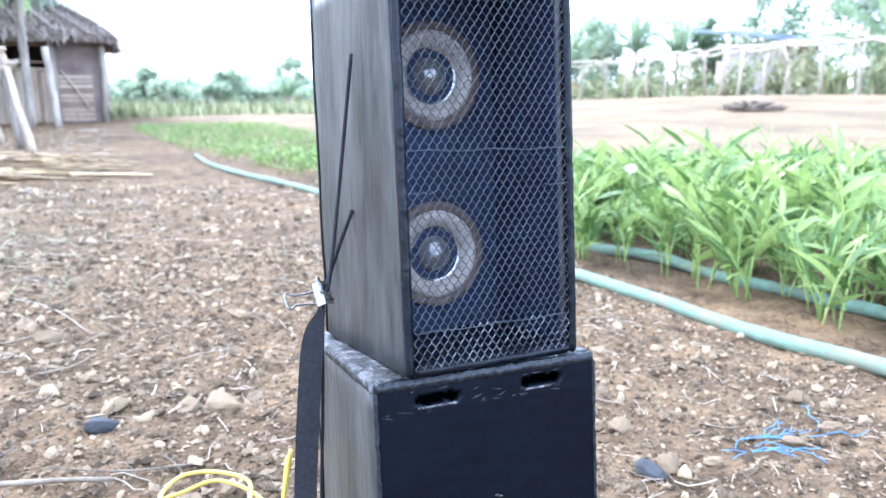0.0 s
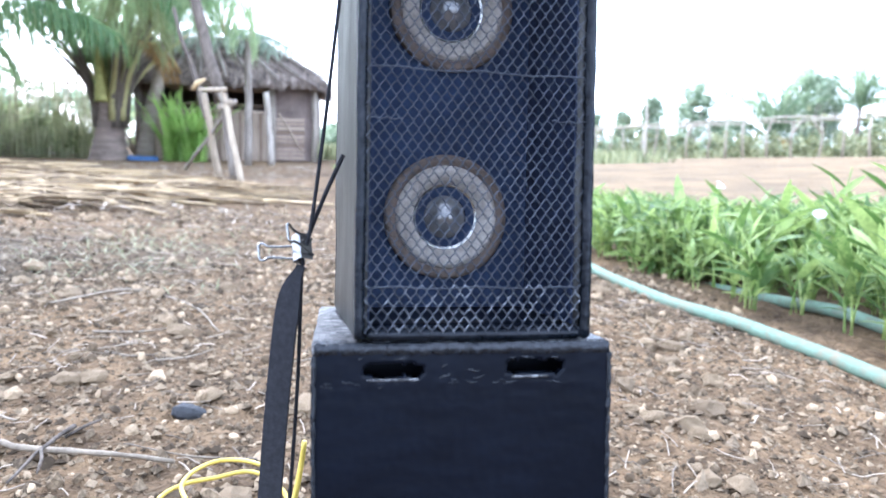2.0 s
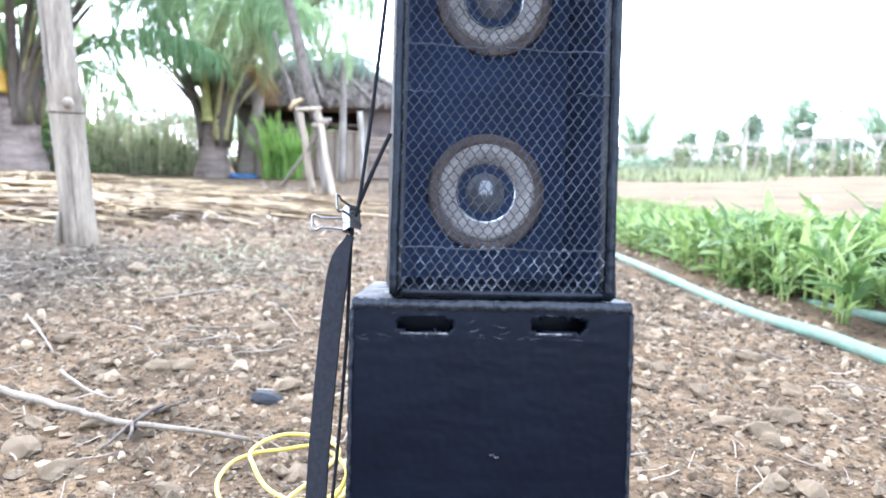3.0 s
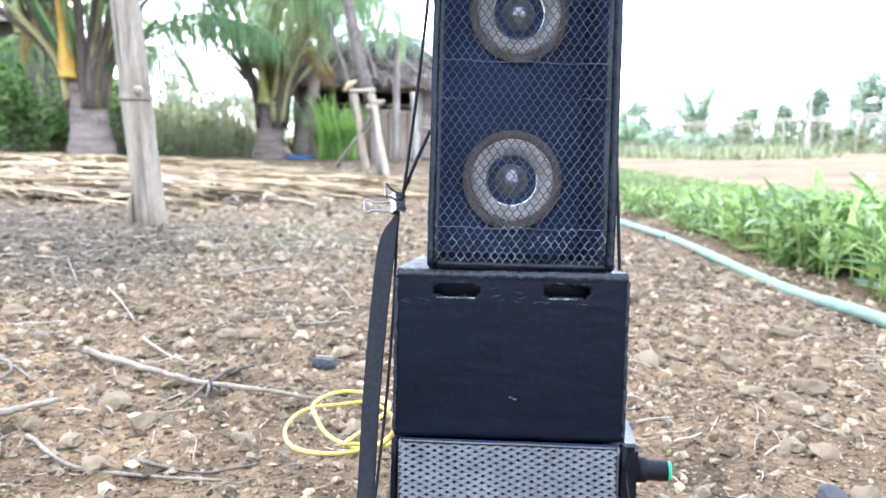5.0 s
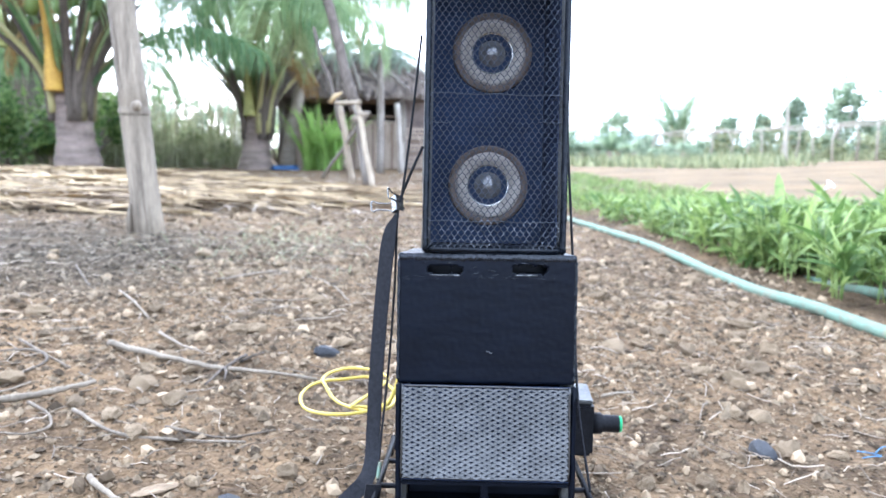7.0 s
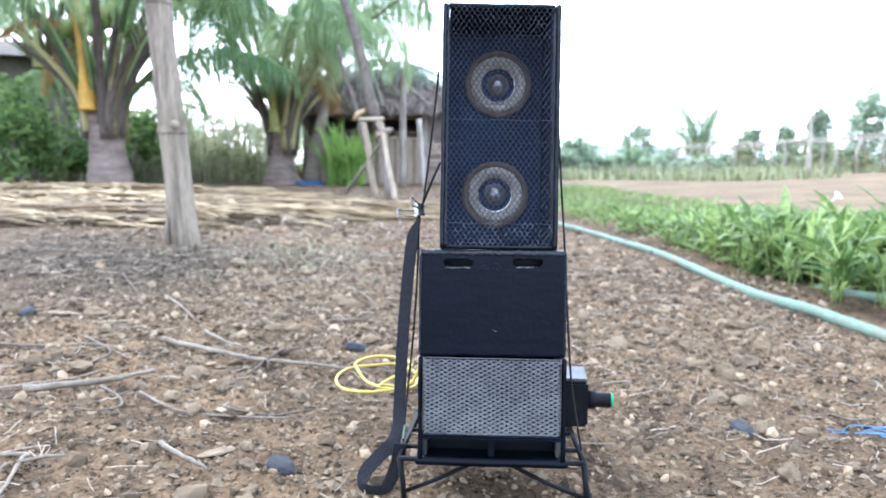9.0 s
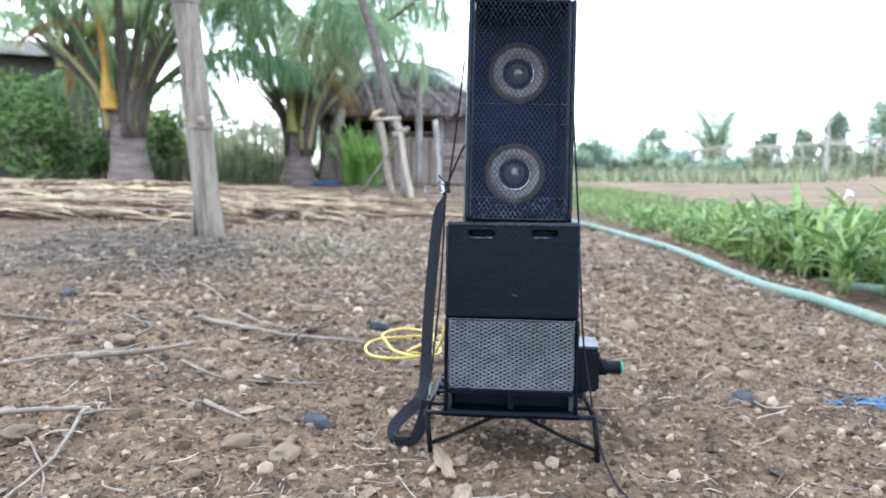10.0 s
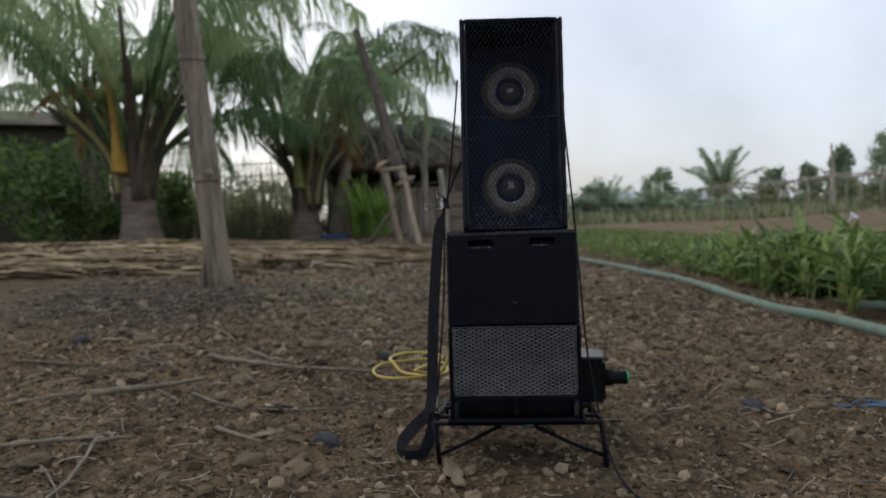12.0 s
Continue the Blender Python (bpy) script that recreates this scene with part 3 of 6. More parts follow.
def slotted_board(x0, x1, z0, z1, y0, y1, slots, step=0.0014):
    nx_, nz_ = int((x1 - x0) / step), int((z1 - z0) / step)
    dx, dz = (x1 - x0) / nx_, (z1 - z0) / nz_

    def hole(i, k):
        if not (0 <= i < nx_ and 0 <= k < nz_):
            return True
        cx, cz = x0 + (i + 0.5) * dx, z0 + (k + 0.5) * dz
        for a, b, zc, h in slots:
            hh = h * (0.95 + 0.45 * noise.noise((cx * 190, zc * 9, 3 if cz > zc else 8)))
            e = min(cx - a, b - cx)
            if e > 0 and abs(cz - zc) < hh * min(1, 0.6 + e / 0.005):
                return True
        return False
    g, ids = Geo(), {}

    def vert(i, k, back):
        if (i, k, back) not in ids:
            x, z = x0 + i * dx, z0 + k * dz
            q = Vector((x, 0, z)) * 60
            edge = min(x - x0, x1 - x, z - z0, z1 - z)
            wob = 0.0006 if edge > 0 else 0.0010
            ids[i, k, back] = len(g.v)
            g.v.append((x + wob * 0.8 * noise.noise(q), (y1 if back else y0 + 0.0008 * max(0, 1 - edge / 0.0015)) + (0 if back else 0.00008 * noise.noise(Vector((q.x * 0.5, 0, q.z * 2.5))) + 0.00012 * noise.noise(q * 5)), z + wob * noise.noise(q + Vector((7, 0, 0)))))
        return ids[i, k, back]
    for i in range(nx_):
        for k in range(nz_):
            if hole(i, k):
                continue
            g.f.append((vert(i, k, 0), vert(i + 1, k, 0), vert(i + 1, k + 1, 0), vert(i, k + 1, 0)))
            for di, dk, a, b in ((-1, 0, (0, 1), (0, 0)), (1, 0, (1, 0), (1, 1)), (0, -1, (0, 0), (1, 0)), (0, 1, (1, 1), (0, 1))):
                if hole(i + di, k + dk):
                    p, q = (i + a[0], k + a[1]), (i + b[0], k + b[1])
                    g.f.append((vert(*q, 0), vert(*p, 0), vert(*p, 1), vert(*q, 1)))
    return g


part("front_panel", slotted_board(-SW, SW, FZ, 0.2600, 0.0, 0.0058, [(-0.048, -0.020, 0.2478, 0.0036), (0.019, 0.047, 0.2490, 0.0036)]), M_BLACK, sub, "brushed black front board with two hand-cut slots", True)
for x0, x1, z in ((-0.046, -0.022, 0.2438), (0.022, 0.040, 0.2450)):
    part("bare_edge", rough_box(x0, x1, -0.0006, 0.001, z - 0.0007, z + 0.0005, 0.0003, 0.0006, 10, x0 * 30), M_LEDGE, sub, "scraped pale lip under the slot", True)
part("edge_bead", rough_box(-SW, SW, -0.0003, 0.0022, 0.2550, 0.2608, 0.0006, 0.0008, 130, 21, 330), M_WRINKLE, sub, "lumpy glossy paint along the top edge", True)
for sx in (-1, 1):
    part("edge_bead", rough_box(sx * SW - 0.0013, sx * SW + 0.0008, -0.0005, 0.0020, 0.160, 0.2560, 0.0006, 0.0007, 80, 24 + sx, 220), M_WRINKLE, sub, "lumpy glossy paint along the side edge", True)
rw = rng_for(31)
for i in range(30):
    x, z = rw.gauss(rw.choice((-0.058, -0.036, 0.0, 0.034)), 0.011), rw.uniform(0.2405, 0.2545)
    x = max(-0.064, min(0.060, x))
    if min(abs(x + 0.034), abs(x - 0.033)) < 0.021 and 0.243 < z < 0.2535:
        z = rw.choice((0.2420, 0.2538))
    L, slope, r0 = rw.uniform(0.003, 0.008), rw.gauss(0, 0.16), rw.uniform(0.00022, 0.00045)
    ridge = [(x + L * (k / 10 - 0.5), 0.0001, z + slope * L * (k / 10 - 0.5) + 0.0011 * noise.noise((k * 0.55, i * 2.3, 0))) for k in range(11)]
    part("paint_wrinkle", Geo().tube(ridge, [r0 * (0.25 + 0.75 * math.sin(math.pi * k / 10)) * rw.uniform(0.6, 1.3) for k in range(11)], 6), M_WRINKLE, sub, "wrinkled gloss paint", True)
part("inner_board", Geo().box(-SW + 0.008, SW - 0.008, 0.03, 0.033, 0.06, 0.252), M_BLACK, sub, "dark board inside the cabinet")
# bright expanded-metal grille, standing a little proud, in a thin frame
gr = part("metal_grille", Geo(), M_GRILLE, sub, "bright silver expanded-metal grille")
eg = Geo()
lattice(eg, -0.0655, 0.0650, 0.085, 0.1578, 0.0084, 0.0021, 0.0017, -0.0085, 0.0, 0.0006)
gr.data = eg.mesh("metal_grille", M_GRILLE, False)
for x0, x1, z0, z1 in ((-0.0664, -0.0648, 0.0842, 0.158), (0.0644, 0.0660, 0.0842, 0.158), (-0.0646, 0.0642, 0.1566, 0.1580), (-0.0646, 0.0642, 0.0842, 0.0856)):
    part("folded_rim", rough_box(x0, x1, -0.0094, -0.0076, z0, z1, 0.0003, 0.0006, 14, x0 * 90 + z0), M_GRILLE, gr, "", True)
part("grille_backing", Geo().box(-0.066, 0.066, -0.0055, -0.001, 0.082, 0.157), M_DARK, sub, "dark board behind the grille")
for x in (-SW + 0.0015, SW - 0.0015):
    part("corner_strip", rough_box(x - 0.0022, x + 0.0022, -0.0075, -0.0002, 0.0565, 0.1585, 0.001, 0.0006, 8, x * 40), M_BLACK, sub, "", True)
part("port_divider", Geo().box(-0.003, 0.003, -0.004, 0.028, 0.062, 0.0812, c=0.001), M_BLACK, sub)
part("port_roof", Geo().box(-SW + 0.004, SW - 0.004, -0.006, 0.028, 0.0780, 0.0813, c=0.0008), M_BLACK, sub)
part("bottom_panel", rough_box(-SW - 0.003, SW + 0.003, -0.008, SD, 0.0535, 0.0600, 0.001, 0.0007, 12, 14), M_BLACK, sub, "", True)
for x, z in ((0.0012, 0.1838), (0.0034, 0.1827)):
    part("paint_chip", rough_box(x - 0.0014, x + 0.0014, -0.0005, 0.0002, z - 0.0004, z + 0.0004, 0.0002, 0.0005, 4, x * 900), M_LEDGE, sub, "small pale chip in the paint")


def stand():
    st = thing("wire_stand", "black bent-rod stand carrying the bass cabinet", "stand")
    R = 0.0028

    def zt(y):
        return 0.0488 - 0.105 * y
    c = [(-0.092, 0.004), (0.092, 0.004), (0.094, 0.200), (-0.094, 0.200)]
    feet = [(-0.088, 0.010), (0.0965, 0.004), (0.100, 0.215), (-0.098, 0.212)]
    for i in range(4):
        a, b = c[i], c[(i + 1) % 4]
        part("rail", Geo().tube([(*a, zt(a[1])), (*b, zt(b[1]))], R, 8), M_ROD, st, "", True)
    for y in (0.05, 0.12):
        part("cross_rail", Geo().tube([(-0.092, y, zt(y)), (0.092, y, zt(y))], R * 0.9, 8), M_ROD, st, "", True)
    for (x, y), (fx, fy) in zip(c, feet):
        part("leg", Geo().tube([(x, y, zt(y) + 0.001), (x * 0.3 + fx * 0.7, y * 0.3 + fy * 0.7, 0.02), (fx, fy, top(fx, fy) - 0.002)], [0.003, 0.0028, 0.003], 8), M_ROD, st, "", True)
        part("brace", Geo().tube([(x * 0.18, y, zt(y) - 0.002), (x * 0.6, y, 0.5 * zt(y) + 0.003), (fx * 0.97, fy, 0.012)], 0.0023, 7), M_ROD, st, "", True)
    part("low_rail", Geo().tube([(-0.094, 0.206, 0.0165), (0, 0.206, 0.0175), (0.098, 0.206, 0.0165)], 0.003, 7), M_ROD, st, "", True)
    for x0, x1 in ((-0.016, -0.006), (0.005, 0.018)):
        part("green_tie", rough_box(x0, x1, -0.0005, 0.0085, 0.0440, 0.0525, 0.001, 0.0012, 6, x0 * 50), M_HOSE, st, "bit of green cord tied round the rail", True)
    return st


stand()

# small amplifier box with a volume knob behind the cabinet's side
amp = thing("amplifier_box", "small black amplifier box with one knob on the stand", "amplifier", pose(0.0985, 0.178, 0.0335, 0, 0, -3) @ Matrix.Diagonal((0.97, 1, 1.06, 1)))
part("case", Geo().box(-0.024, 0.018, -0.03, 0.03, 0.0, 0.052, c=0.003), M_ROD, amp, "dull black plastic case")
part("lid", Geo().box(-0.0225, 0.0165, -0.0285, 0.0285, 0.0524, 0.0555, c=0.001), M_SIDE, amp, "grey lid")
kn = part("knob", Geo().lathe([(0.0001, 0.0), (0.0105, 0.0), (0.0105, 0.010), (0.0085, 0.012), (0.0085, 0.0285), (0.0078, 0.0295)], 24), M_ROD, amp, "black tapered knob", True, pose(0.0182, -0.006, 0.026, 0, 90, 0))
part("cap", Geo().lathe([(0.0079, 0.0290), (0.0079, 0.0312), (0.0068, 0.0322), (0.0001, 0.0323)], 24), M_GREEN_PLASTIC, kn, "bright green knob cap", True)


# ---- cord, strap and clip ----
def cord(label, ctrl, r=0.0012):
    return solo("cord", Geo().tube(curve_points(ctrl, 8), r, 6), M_WEB, label, "cord")


cord("thin black cord tied down the side of the speaker tower", [(-0.0580, 0.075, 0.440), (-0.066, 0.077, 0.37), (-0.0745, 0.078, 0.305), (-0.079, 0.08, 0.285), (-0.0815, 0.08, 0.22), (-0.086, 0.075, 0.15), (-0.092, 0.06, 0.08), (-0.0925, 0.04, 0.0525)])
cord("thin black cord looped from the clip to the box", [(-0.0570, 0.085, 0.345), (-0.066, 0.083, 0.325), (-0.076, 0.081, 0.300), (-0.080, 0.080, 0.288)], 0.0014)
cord("thin black cord tied down the side of the speaker tower", [(0.0635, 0.05, 0.392), (0.068, 0.052, 0.33), (0.0735, 0.055, 0.262), (0.0775, 0.055, 0.20), (0.083, 0.05, 0.12), (0.0925, 0.03, 0.0515)])
cord("thin black cord trailing on the soil from the stand's foot", [(0.0935, 0.03, 0.047), (0.098, 0.012, 0.02), (0.104, -0.03, 0.004), (0.112, -0.08, 0.001), (0.135, -0.14, 0.001)], 0.0016)


def strap():
    pts = curve_points([(-0.0795, 0.080, 0.284), (-0.086, 0.079, 0.266), (-0.0915, 0.077, 0.22), (-0.097, 0.074, 0.15), (-0.100, 0.070, 0.085), (-0.101, 0.060, 0.058), (-0.106, 0.048, 0.046),
                        (-0.118, 0.034, 0.037), (-0.131, 0.024, 0.023), (-0.130, 0.016, 0.0115), (-0.116, 0.012, 0.0105), (-0.106, 0.016, 0.014), (-0.0975, 0.026, 0.034), (-0.0945, 0.030, 0.0535)], 8)
    w, th = 0.0146, 0.0013
    n = len(pts)
    ring = []
    for i, p in enumerate(pts):
        d = (pts[min(i + 1, n - 1)] - pts[max(i - 1, 0)]).normalized()
        k = i / (n - 1)
        side = Vector((-d.z, -0.5, d.x))
        side = (side - d * side.dot(d)).normalized()
        up = side.cross(d).normalized()
        ww = w * (0.35 + 0.65 * smooth_step(0, 0.10, k))
        ring.append([p - side * ww / 2 - up * th / 2, p + side * ww / 2 - up * th / 2, p + side * ww / 2 + up * th / 2, p - side * ww / 2 + up * th / 2])
    st = thing("webbing_strap", "black woven strap hanging from the clip and looped on the soil", "strap")
    cut = int(n * 0.40)
    for name, rows in (("hanging_band", ring[:cut + 1]), ("ground_loop", ring[cut:])):
        m = len(rows)
        part(name, Geo().add([q for r in rows for q in r], [(4 * i + k, 4 * i + (k + 1) % 4, 4 * i + 4 + (k + 1) % 4, 4 * i + 4 + k) for i in range(m - 1) for k in range(4)] + [(3, 2, 1, 0), tuple(4 * m - 4 + k for k in range(4))]), M_WEB, st)
    return st


strap()


def binder_clip():
    c = thing("binder_clip", "nickel-plated binder clip gripping the black cords", "clip", pose(-0.0765, 0.082, 0.2925, 0, 0, 0) @ pose(0, 0, 0, -30, 15, 35) @ Matrix.Scale(0.8, 4))
    body = Geo()
    w = 0.0095
    sec = [(0.0005, 0.0062), (-0.009, 0.0060), (-0.0098, 0.004), (-0.0098, -0.004), (-0.009, -0.0060), (0.0005, -0.0062), (0.0005, -0.0054), (-0.0086, -0.0052), (-0.009, -0.0036), (-0.009, 0.0036), (-0.0086, 0.0052), (0.0005, 0.0054)]
    body.add([(x, y, s * w) for s in (-1, 1) for x, y in [(a * 1.0, b * 0.8) for a, b in sec]],
             [(i, (i + 1) % 12, 12 + (i + 1) % 12, 12 + i) for i in range(12)] + [tuple(range(11, -1, -1)), tuple(range(12, 24))])
    part("spring_body", body, M_NICKEL, c, "folded bright metal body")
    for s in (1, -1):
        loop = curve_points([(0.001, s * 0.005, -0.006), (-0.010, s * 0.010, -0.0045), (-0.021, s * 0.0145, -0.0042), (-0.0245, s * 0.0160, -0.0062), (-0.0272, s * 0.0172, -0.0055), (-0.0275, s * 0.0174, 0.0),
                             (-0.0272, s * 0.0172, 0.0055), (-0.0245, s * 0.0160, 0.0062), (-0.021, s * 0.0145, 0.0042), (-0.010, s * 0.010, 0.0045), (0.001, s * 0.005, 0.006)], 5)
        part("handle", Geo().tube(loop, 0.0009, 7), M_NICKEL, c, "bent wire handle", True)


binder_clip()


# ---- lying on the soil near the tower ----
def coil():
    low = [(-0.201, 0.218), (-0.201, 0.260), (-0.187, 0.283), (-0.164, 0.293), (-0.133, 0.303), (-0.103, 0.263), (-0.096, 0.205), (-0.112, 0.184), (-0.132, 0.188), (-0.160, 0.214)]
    high = [(-0.176, 0.236), (-0.184, 0.262), (-0.178, 0.288), (-0.160, 0.306), (-0.132, 0.300), (-0.108, 0.270), (-0.118, 0.220), (-0.135, 0.172), (-0.158, 0.160), (-0.184, 0.178), (-0.196, 0.205)]
    pts = [(-0.083, 0.195, 0.135), (-0.088, 0.200, 0.100), (-0.096, 0.196, 0.075), (-0.116, 0.182, 0.066), (-0.150, 0.171, 0.064), (-0.184, 0.184, 0.063)]
    pts += [(x, y, 0.064) for x, y in low] + [(x, y, 0.074) for x, y in high[:8]]
    pts += [(-0.128, 0.180, 0.070), (-0.104, 0.186, 0.068), (-0.092, 0.196, 0.086), (-0.084, 0.205, 0.125)]
    return solo("cable_coil", Geo().tube(curve_points(pts, 5), 0.0019, 8), M_YELLOW, "stiff yellow cable in loose loops beside the speaker", "cable")


coil()
solo("green_wire", Geo().tube(curve_points([(-0.0905, 0.028, 0.060), (-0.0900, 0.030, 0.066), (-0.0890, 0.032, 0.073)], 6), 0.0018, 7), M_HOSE, "short faded green wire between strap and cabinet", "wire")


def twine():
    r = rng_for(8)
    t = thing("frayed_twine", "tangle of frayed blue plastic twine on the soil", "twine")
    for k in range(13):
        a = r.uniform(0, 6.28)
        x, y = 0.495 + r.gauss(0, 0.045), 0.27 + r.gauss(0, 0.014)
        pts, d = [], r.uniform(-0.5, 0.9)
        for i in range(6):
            pts.append((x, y, top(x, y) + 0.003 + 0.003 * abs(math.sin(i * 1.3 + a))))
            x += 0.017 * math.cos(d)
            y += 0.017 * math.sin(d)
            d += r.uniform(-0.5, 0.5)
        part("strand", Geo().tube(curve_points(pts, 2), 0.0008, 4), M_BLUE, t, "", True)
    return t


twine()


def stone_mesh(seed, mat, name="stone", sub=2, rough=0.32):
    bm = bmesh.new()
    bmesh.ops.create_icosphere(bm, subdivisions=sub, radius=1)
    off = Vector((seed * 7.3, seed * 3.1, 0))
    for p in bm.verts:
        p.co *= 1 + rough * 1.5 * noise.noise(p.co * 1.2 + off) + rough * 1.1 * noise.noise(p.co * 2.9 + off)
        p.co.z *= 0.66
        p.co.x *= 1.2
    me = bpy.data.meshes.new(name)
    bm.to_mesh(me)
    bm.free()
    me.materials.append(mat)
    return me


STONES = [stone_mesh(i, M_STONE) for i in range(7)]


def put_stone(x, y, r, seed, mat=None, label="rough pale limestone lump half sunk in the soil", tilt=None):
    q = rng_for(seed)
    me = mat or STONES[seed % 7]
    ob = new("stone", me)
    ob.matrix_basis = pose(x, y, top(x, y) + r * 0.28, q.uniform(-15, 15), q.uniform(-15, 15), q.uniform(0, 360)) @ Matrix.Diagonal((r, r * q.uniform(0.75, 1), r * q.uniform(0.7, 1), 1))
    return tagged(ob, label, "stone", "stones on the soil")


COAL = [stone_mesh(20 + i, M_COAL, "stone", 2, 0.2) for i in range(2)]
put_stone(-0.116, 0.040, 0.013, 55, label="pale tan stone lying inside the strap loop")
put_stone(0.331, 0.258, 0.018, 1, COAL[0], "smooth dark charcoal lump on the soil")
put_stone(-0.245, 0.598, 0.018, 2, COAL[1], "smooth dark charcoal lump on the soil")
put_stone(-0.98, 0.78, 0.018, 3, COAL[1], "smooth dark charcoal lump on the soil")
put_stone(-0.23, 0.06, 0.017, 4, COAL[0], "smooth dark charcoal lump on the soil")
for i, (x, y, r) in enumerate([(-0.84, 0.80, 0.026), (-1.02, 0.80, 0.03), (0.34, 0.125, 0.020), (0.241, 0.70, 0.027), (-0.24, -0.04, 0.018), (-0.245, 0.0, 0.013), (-0.38, 1.10, 0.022), (-0.43, 0.72, 0.024),
                               (-0.40, 0.24, 0.016), (-0.30, -0.02, 0.018), (-0.10, 0.62, 0.026), (-0.14, 0.63, 0.018), (0.45, 0.60, 0.024), (0.40, 0.52, 0.017), (-0.55, -0.02, 0.022), (0.52, 0.72, 0.02),
                               (0.36, 0.85, 0.022), (0.56, 0.95, 0.026), (-0.62, 1.3, 0.03), (-0.8, 1.6, 0.035), (0.22, -0.10, 0.017), (0.06, -0.16, 0.014), (-0.47, 0.42, 0.022), (-0.52, 0.33, 0.018)]):
    put_stone(x, y, r * 0.8, i + 10)
rs = rng_for(77)
for i in range(130):
    u = rs.random()
    y = -0.35 + 3.2 * u * u
    x = rs.uniform(-1.0 - 0.35 * y, min(0.72, 0.5 + 0.3 * y))
    if math.hypot(x - 0.0, y - 0.08) < 0.19 or -0.16 < x < 0.1 and -0.12 < y < 0.25:
        continue
    put_stone(x, y, rs.choice([0.007, 0.008, 0.010, 0.012, 0.015]) * (1 + 0.25 * max(0, y)), 100 + i, label="small pale stone lying on the soil")


rl = rng_for(78)
for i in range(75):
    y = rl.uniform(-0.2, 1.5)
    x = rl.uniform(0.16, 0.70) if i % 3 else rl.uniform(-0.75, -0.2)
    put_stone(x, y, rl.choice([0.006, 0.008, 0.010, 0.013]) * (1 + 0.2 * max(0, y)), 300 + i, label="tan stone lying on the soil")


def gravel():
    """Crumbs and small stones too many to count."""
    r = rng_for(11)
    base = []
    for k in range(8):
        bm = bmesh.new()
        bmesh.ops.create_icosphere(bm, subdivisions=1, radius=1)
        base.append(([tuple(p.co * (1 + 0.4 * 1.4 * noise.noise(p.co * 1.7 + Vector((k * 5, 0, 0))))) for p in bm.verts], [tuple(q.index for q in f.verts) for f in bm.faces]))
        bm.free()
    g = Geo()
    for i in range(9000):
        u = r.random()
        y = -0.62 + 4.0 * u ** 1.7
        x = r.uniform(-1.05 - 0.4 * max(y, 0), min(1.15, 0.75 + 0.1 * y))
        s = min(0.009, 0.0014 + r.expovariate(1 / 0.0017)) * (1 + 0.3 * max(0, y))
        if abs(x) < 0.10 and -0.01 < y < 0.22 and s > 0.006:
            continue
        m = Matrix.LocRotScale((x, y, top(x, y) + s * 0.25), Euler((r.uniform(0, 6), r.uniform(0, 6), r.uniform(0, 6))), (s * r.uniform(0.8, 1.5), s, s * r.uniform(0.6, 0.9)))
        v, f = base[i % 8]
        g.add(v, f, m)
    return solo("gravel", g, M_GRAVEL, "loose crumbs and small stones over dry soil", "gravel", kind="stuff", smooth=False)


gravel()


def crumbs():
    """Angular soil crumbs lying thick on the nearest ground."""
    r = rng_for(13)
    base = [(1, 0, 0), (-1, 0, 0), (0, 1, 0), (0, -1, 0), (0, 0, 1), (0, 0, -1)]
    faces = [(0, 2, 4), (2, 1, 4), (1, 3, 4), (3, 0, 4), (2, 0, 5), (1, 2, 5), (3, 1, 5), (0, 3, 5)]
    g = Geo()
    for i in range(58000):
        u = r.random()
        y = -0.5 + 2.3 * u ** 1.4
        x = r.uniform(-0.85 - 0.3 * max(y, 0), 0.86)
        s = min(0.0065, 0.0013 + r.expovariate(1 / 0.0013)) * (1 + 0.35 * max(0, y))
        if i >= 42000:
            # thinner scatter that fades out around the nearest ground
            x, y = r.gauss(-0.6, 1.1), r.gauss(1.0, 1.5)
            if x > 0.9 or y < -3:
                continue
            s = min(0.012, 0.002 + r.expovariate(1 / 0.0025))
        a = r.uniform(0, 6.28)
        c, d = math.cos(a) * s, math.sin(a) * s
        q, w, h = r.uniform(0.7, 1.7), r.uniform(0.6, 1.1), r.uniform(0.4, 0.9)
        t = r.uniform(-0.5, 0.5)
        z = top(x, y) + 0.15 * s
        o = len(g.v)
        for bx, by, bz in base:
            bx, by = bx * q * r.uniform(0.8, 1.2), by * w * r.uniform(0.8, 1.2)
            g.v.append((x + bx * c - by * d, y + bx * d + by * c, z + s * (bz * h + t * bx)))
        g.f += [tuple(k + o for k in f) for f in faces]
    return solo("soil_crumbs", g, M_CRUMB, "crumbly dry soil fragments", "soil", kind="stuff", smooth=False)


crumbs()


def fibres():
    r = rng_for(12)
    g = Geo()
    for i in range(3200):
        u = r.random()
        y = -0.6 + 4.0 * u ** 1.6
        x = r.uniform(-1.2 - 0.4 * max(y, 0), 0.75)
        if abs(x) < 0.10 and -0.01 < y < 0.22:
            continue
        n, d, L = 4, r.uniform(0, 6.28), r.uniform(0.006, 0.032) * (1 + 0.3 * max(0, y))
        w = r.uniform(0.0004, 0.0009) * (1 + 0.5 * max(0, y))
        pts = []
        for k in range(n):
            pts.append((x, y, top(x, y) + 0.003 + r.uniform(0, 0.004)))
            x += L / n * 2 * math.cos(d)
            y += L / n * 2 * math.sin(d)
            d += r.uniform(-0.15, 0.15)
        g.tube(pts, w, 3, False)
    return solo("dry_fibres", g, M_FIBRE, "scattered bits of dry straw and root fibre", "straw", kind="stuff")


fibres()


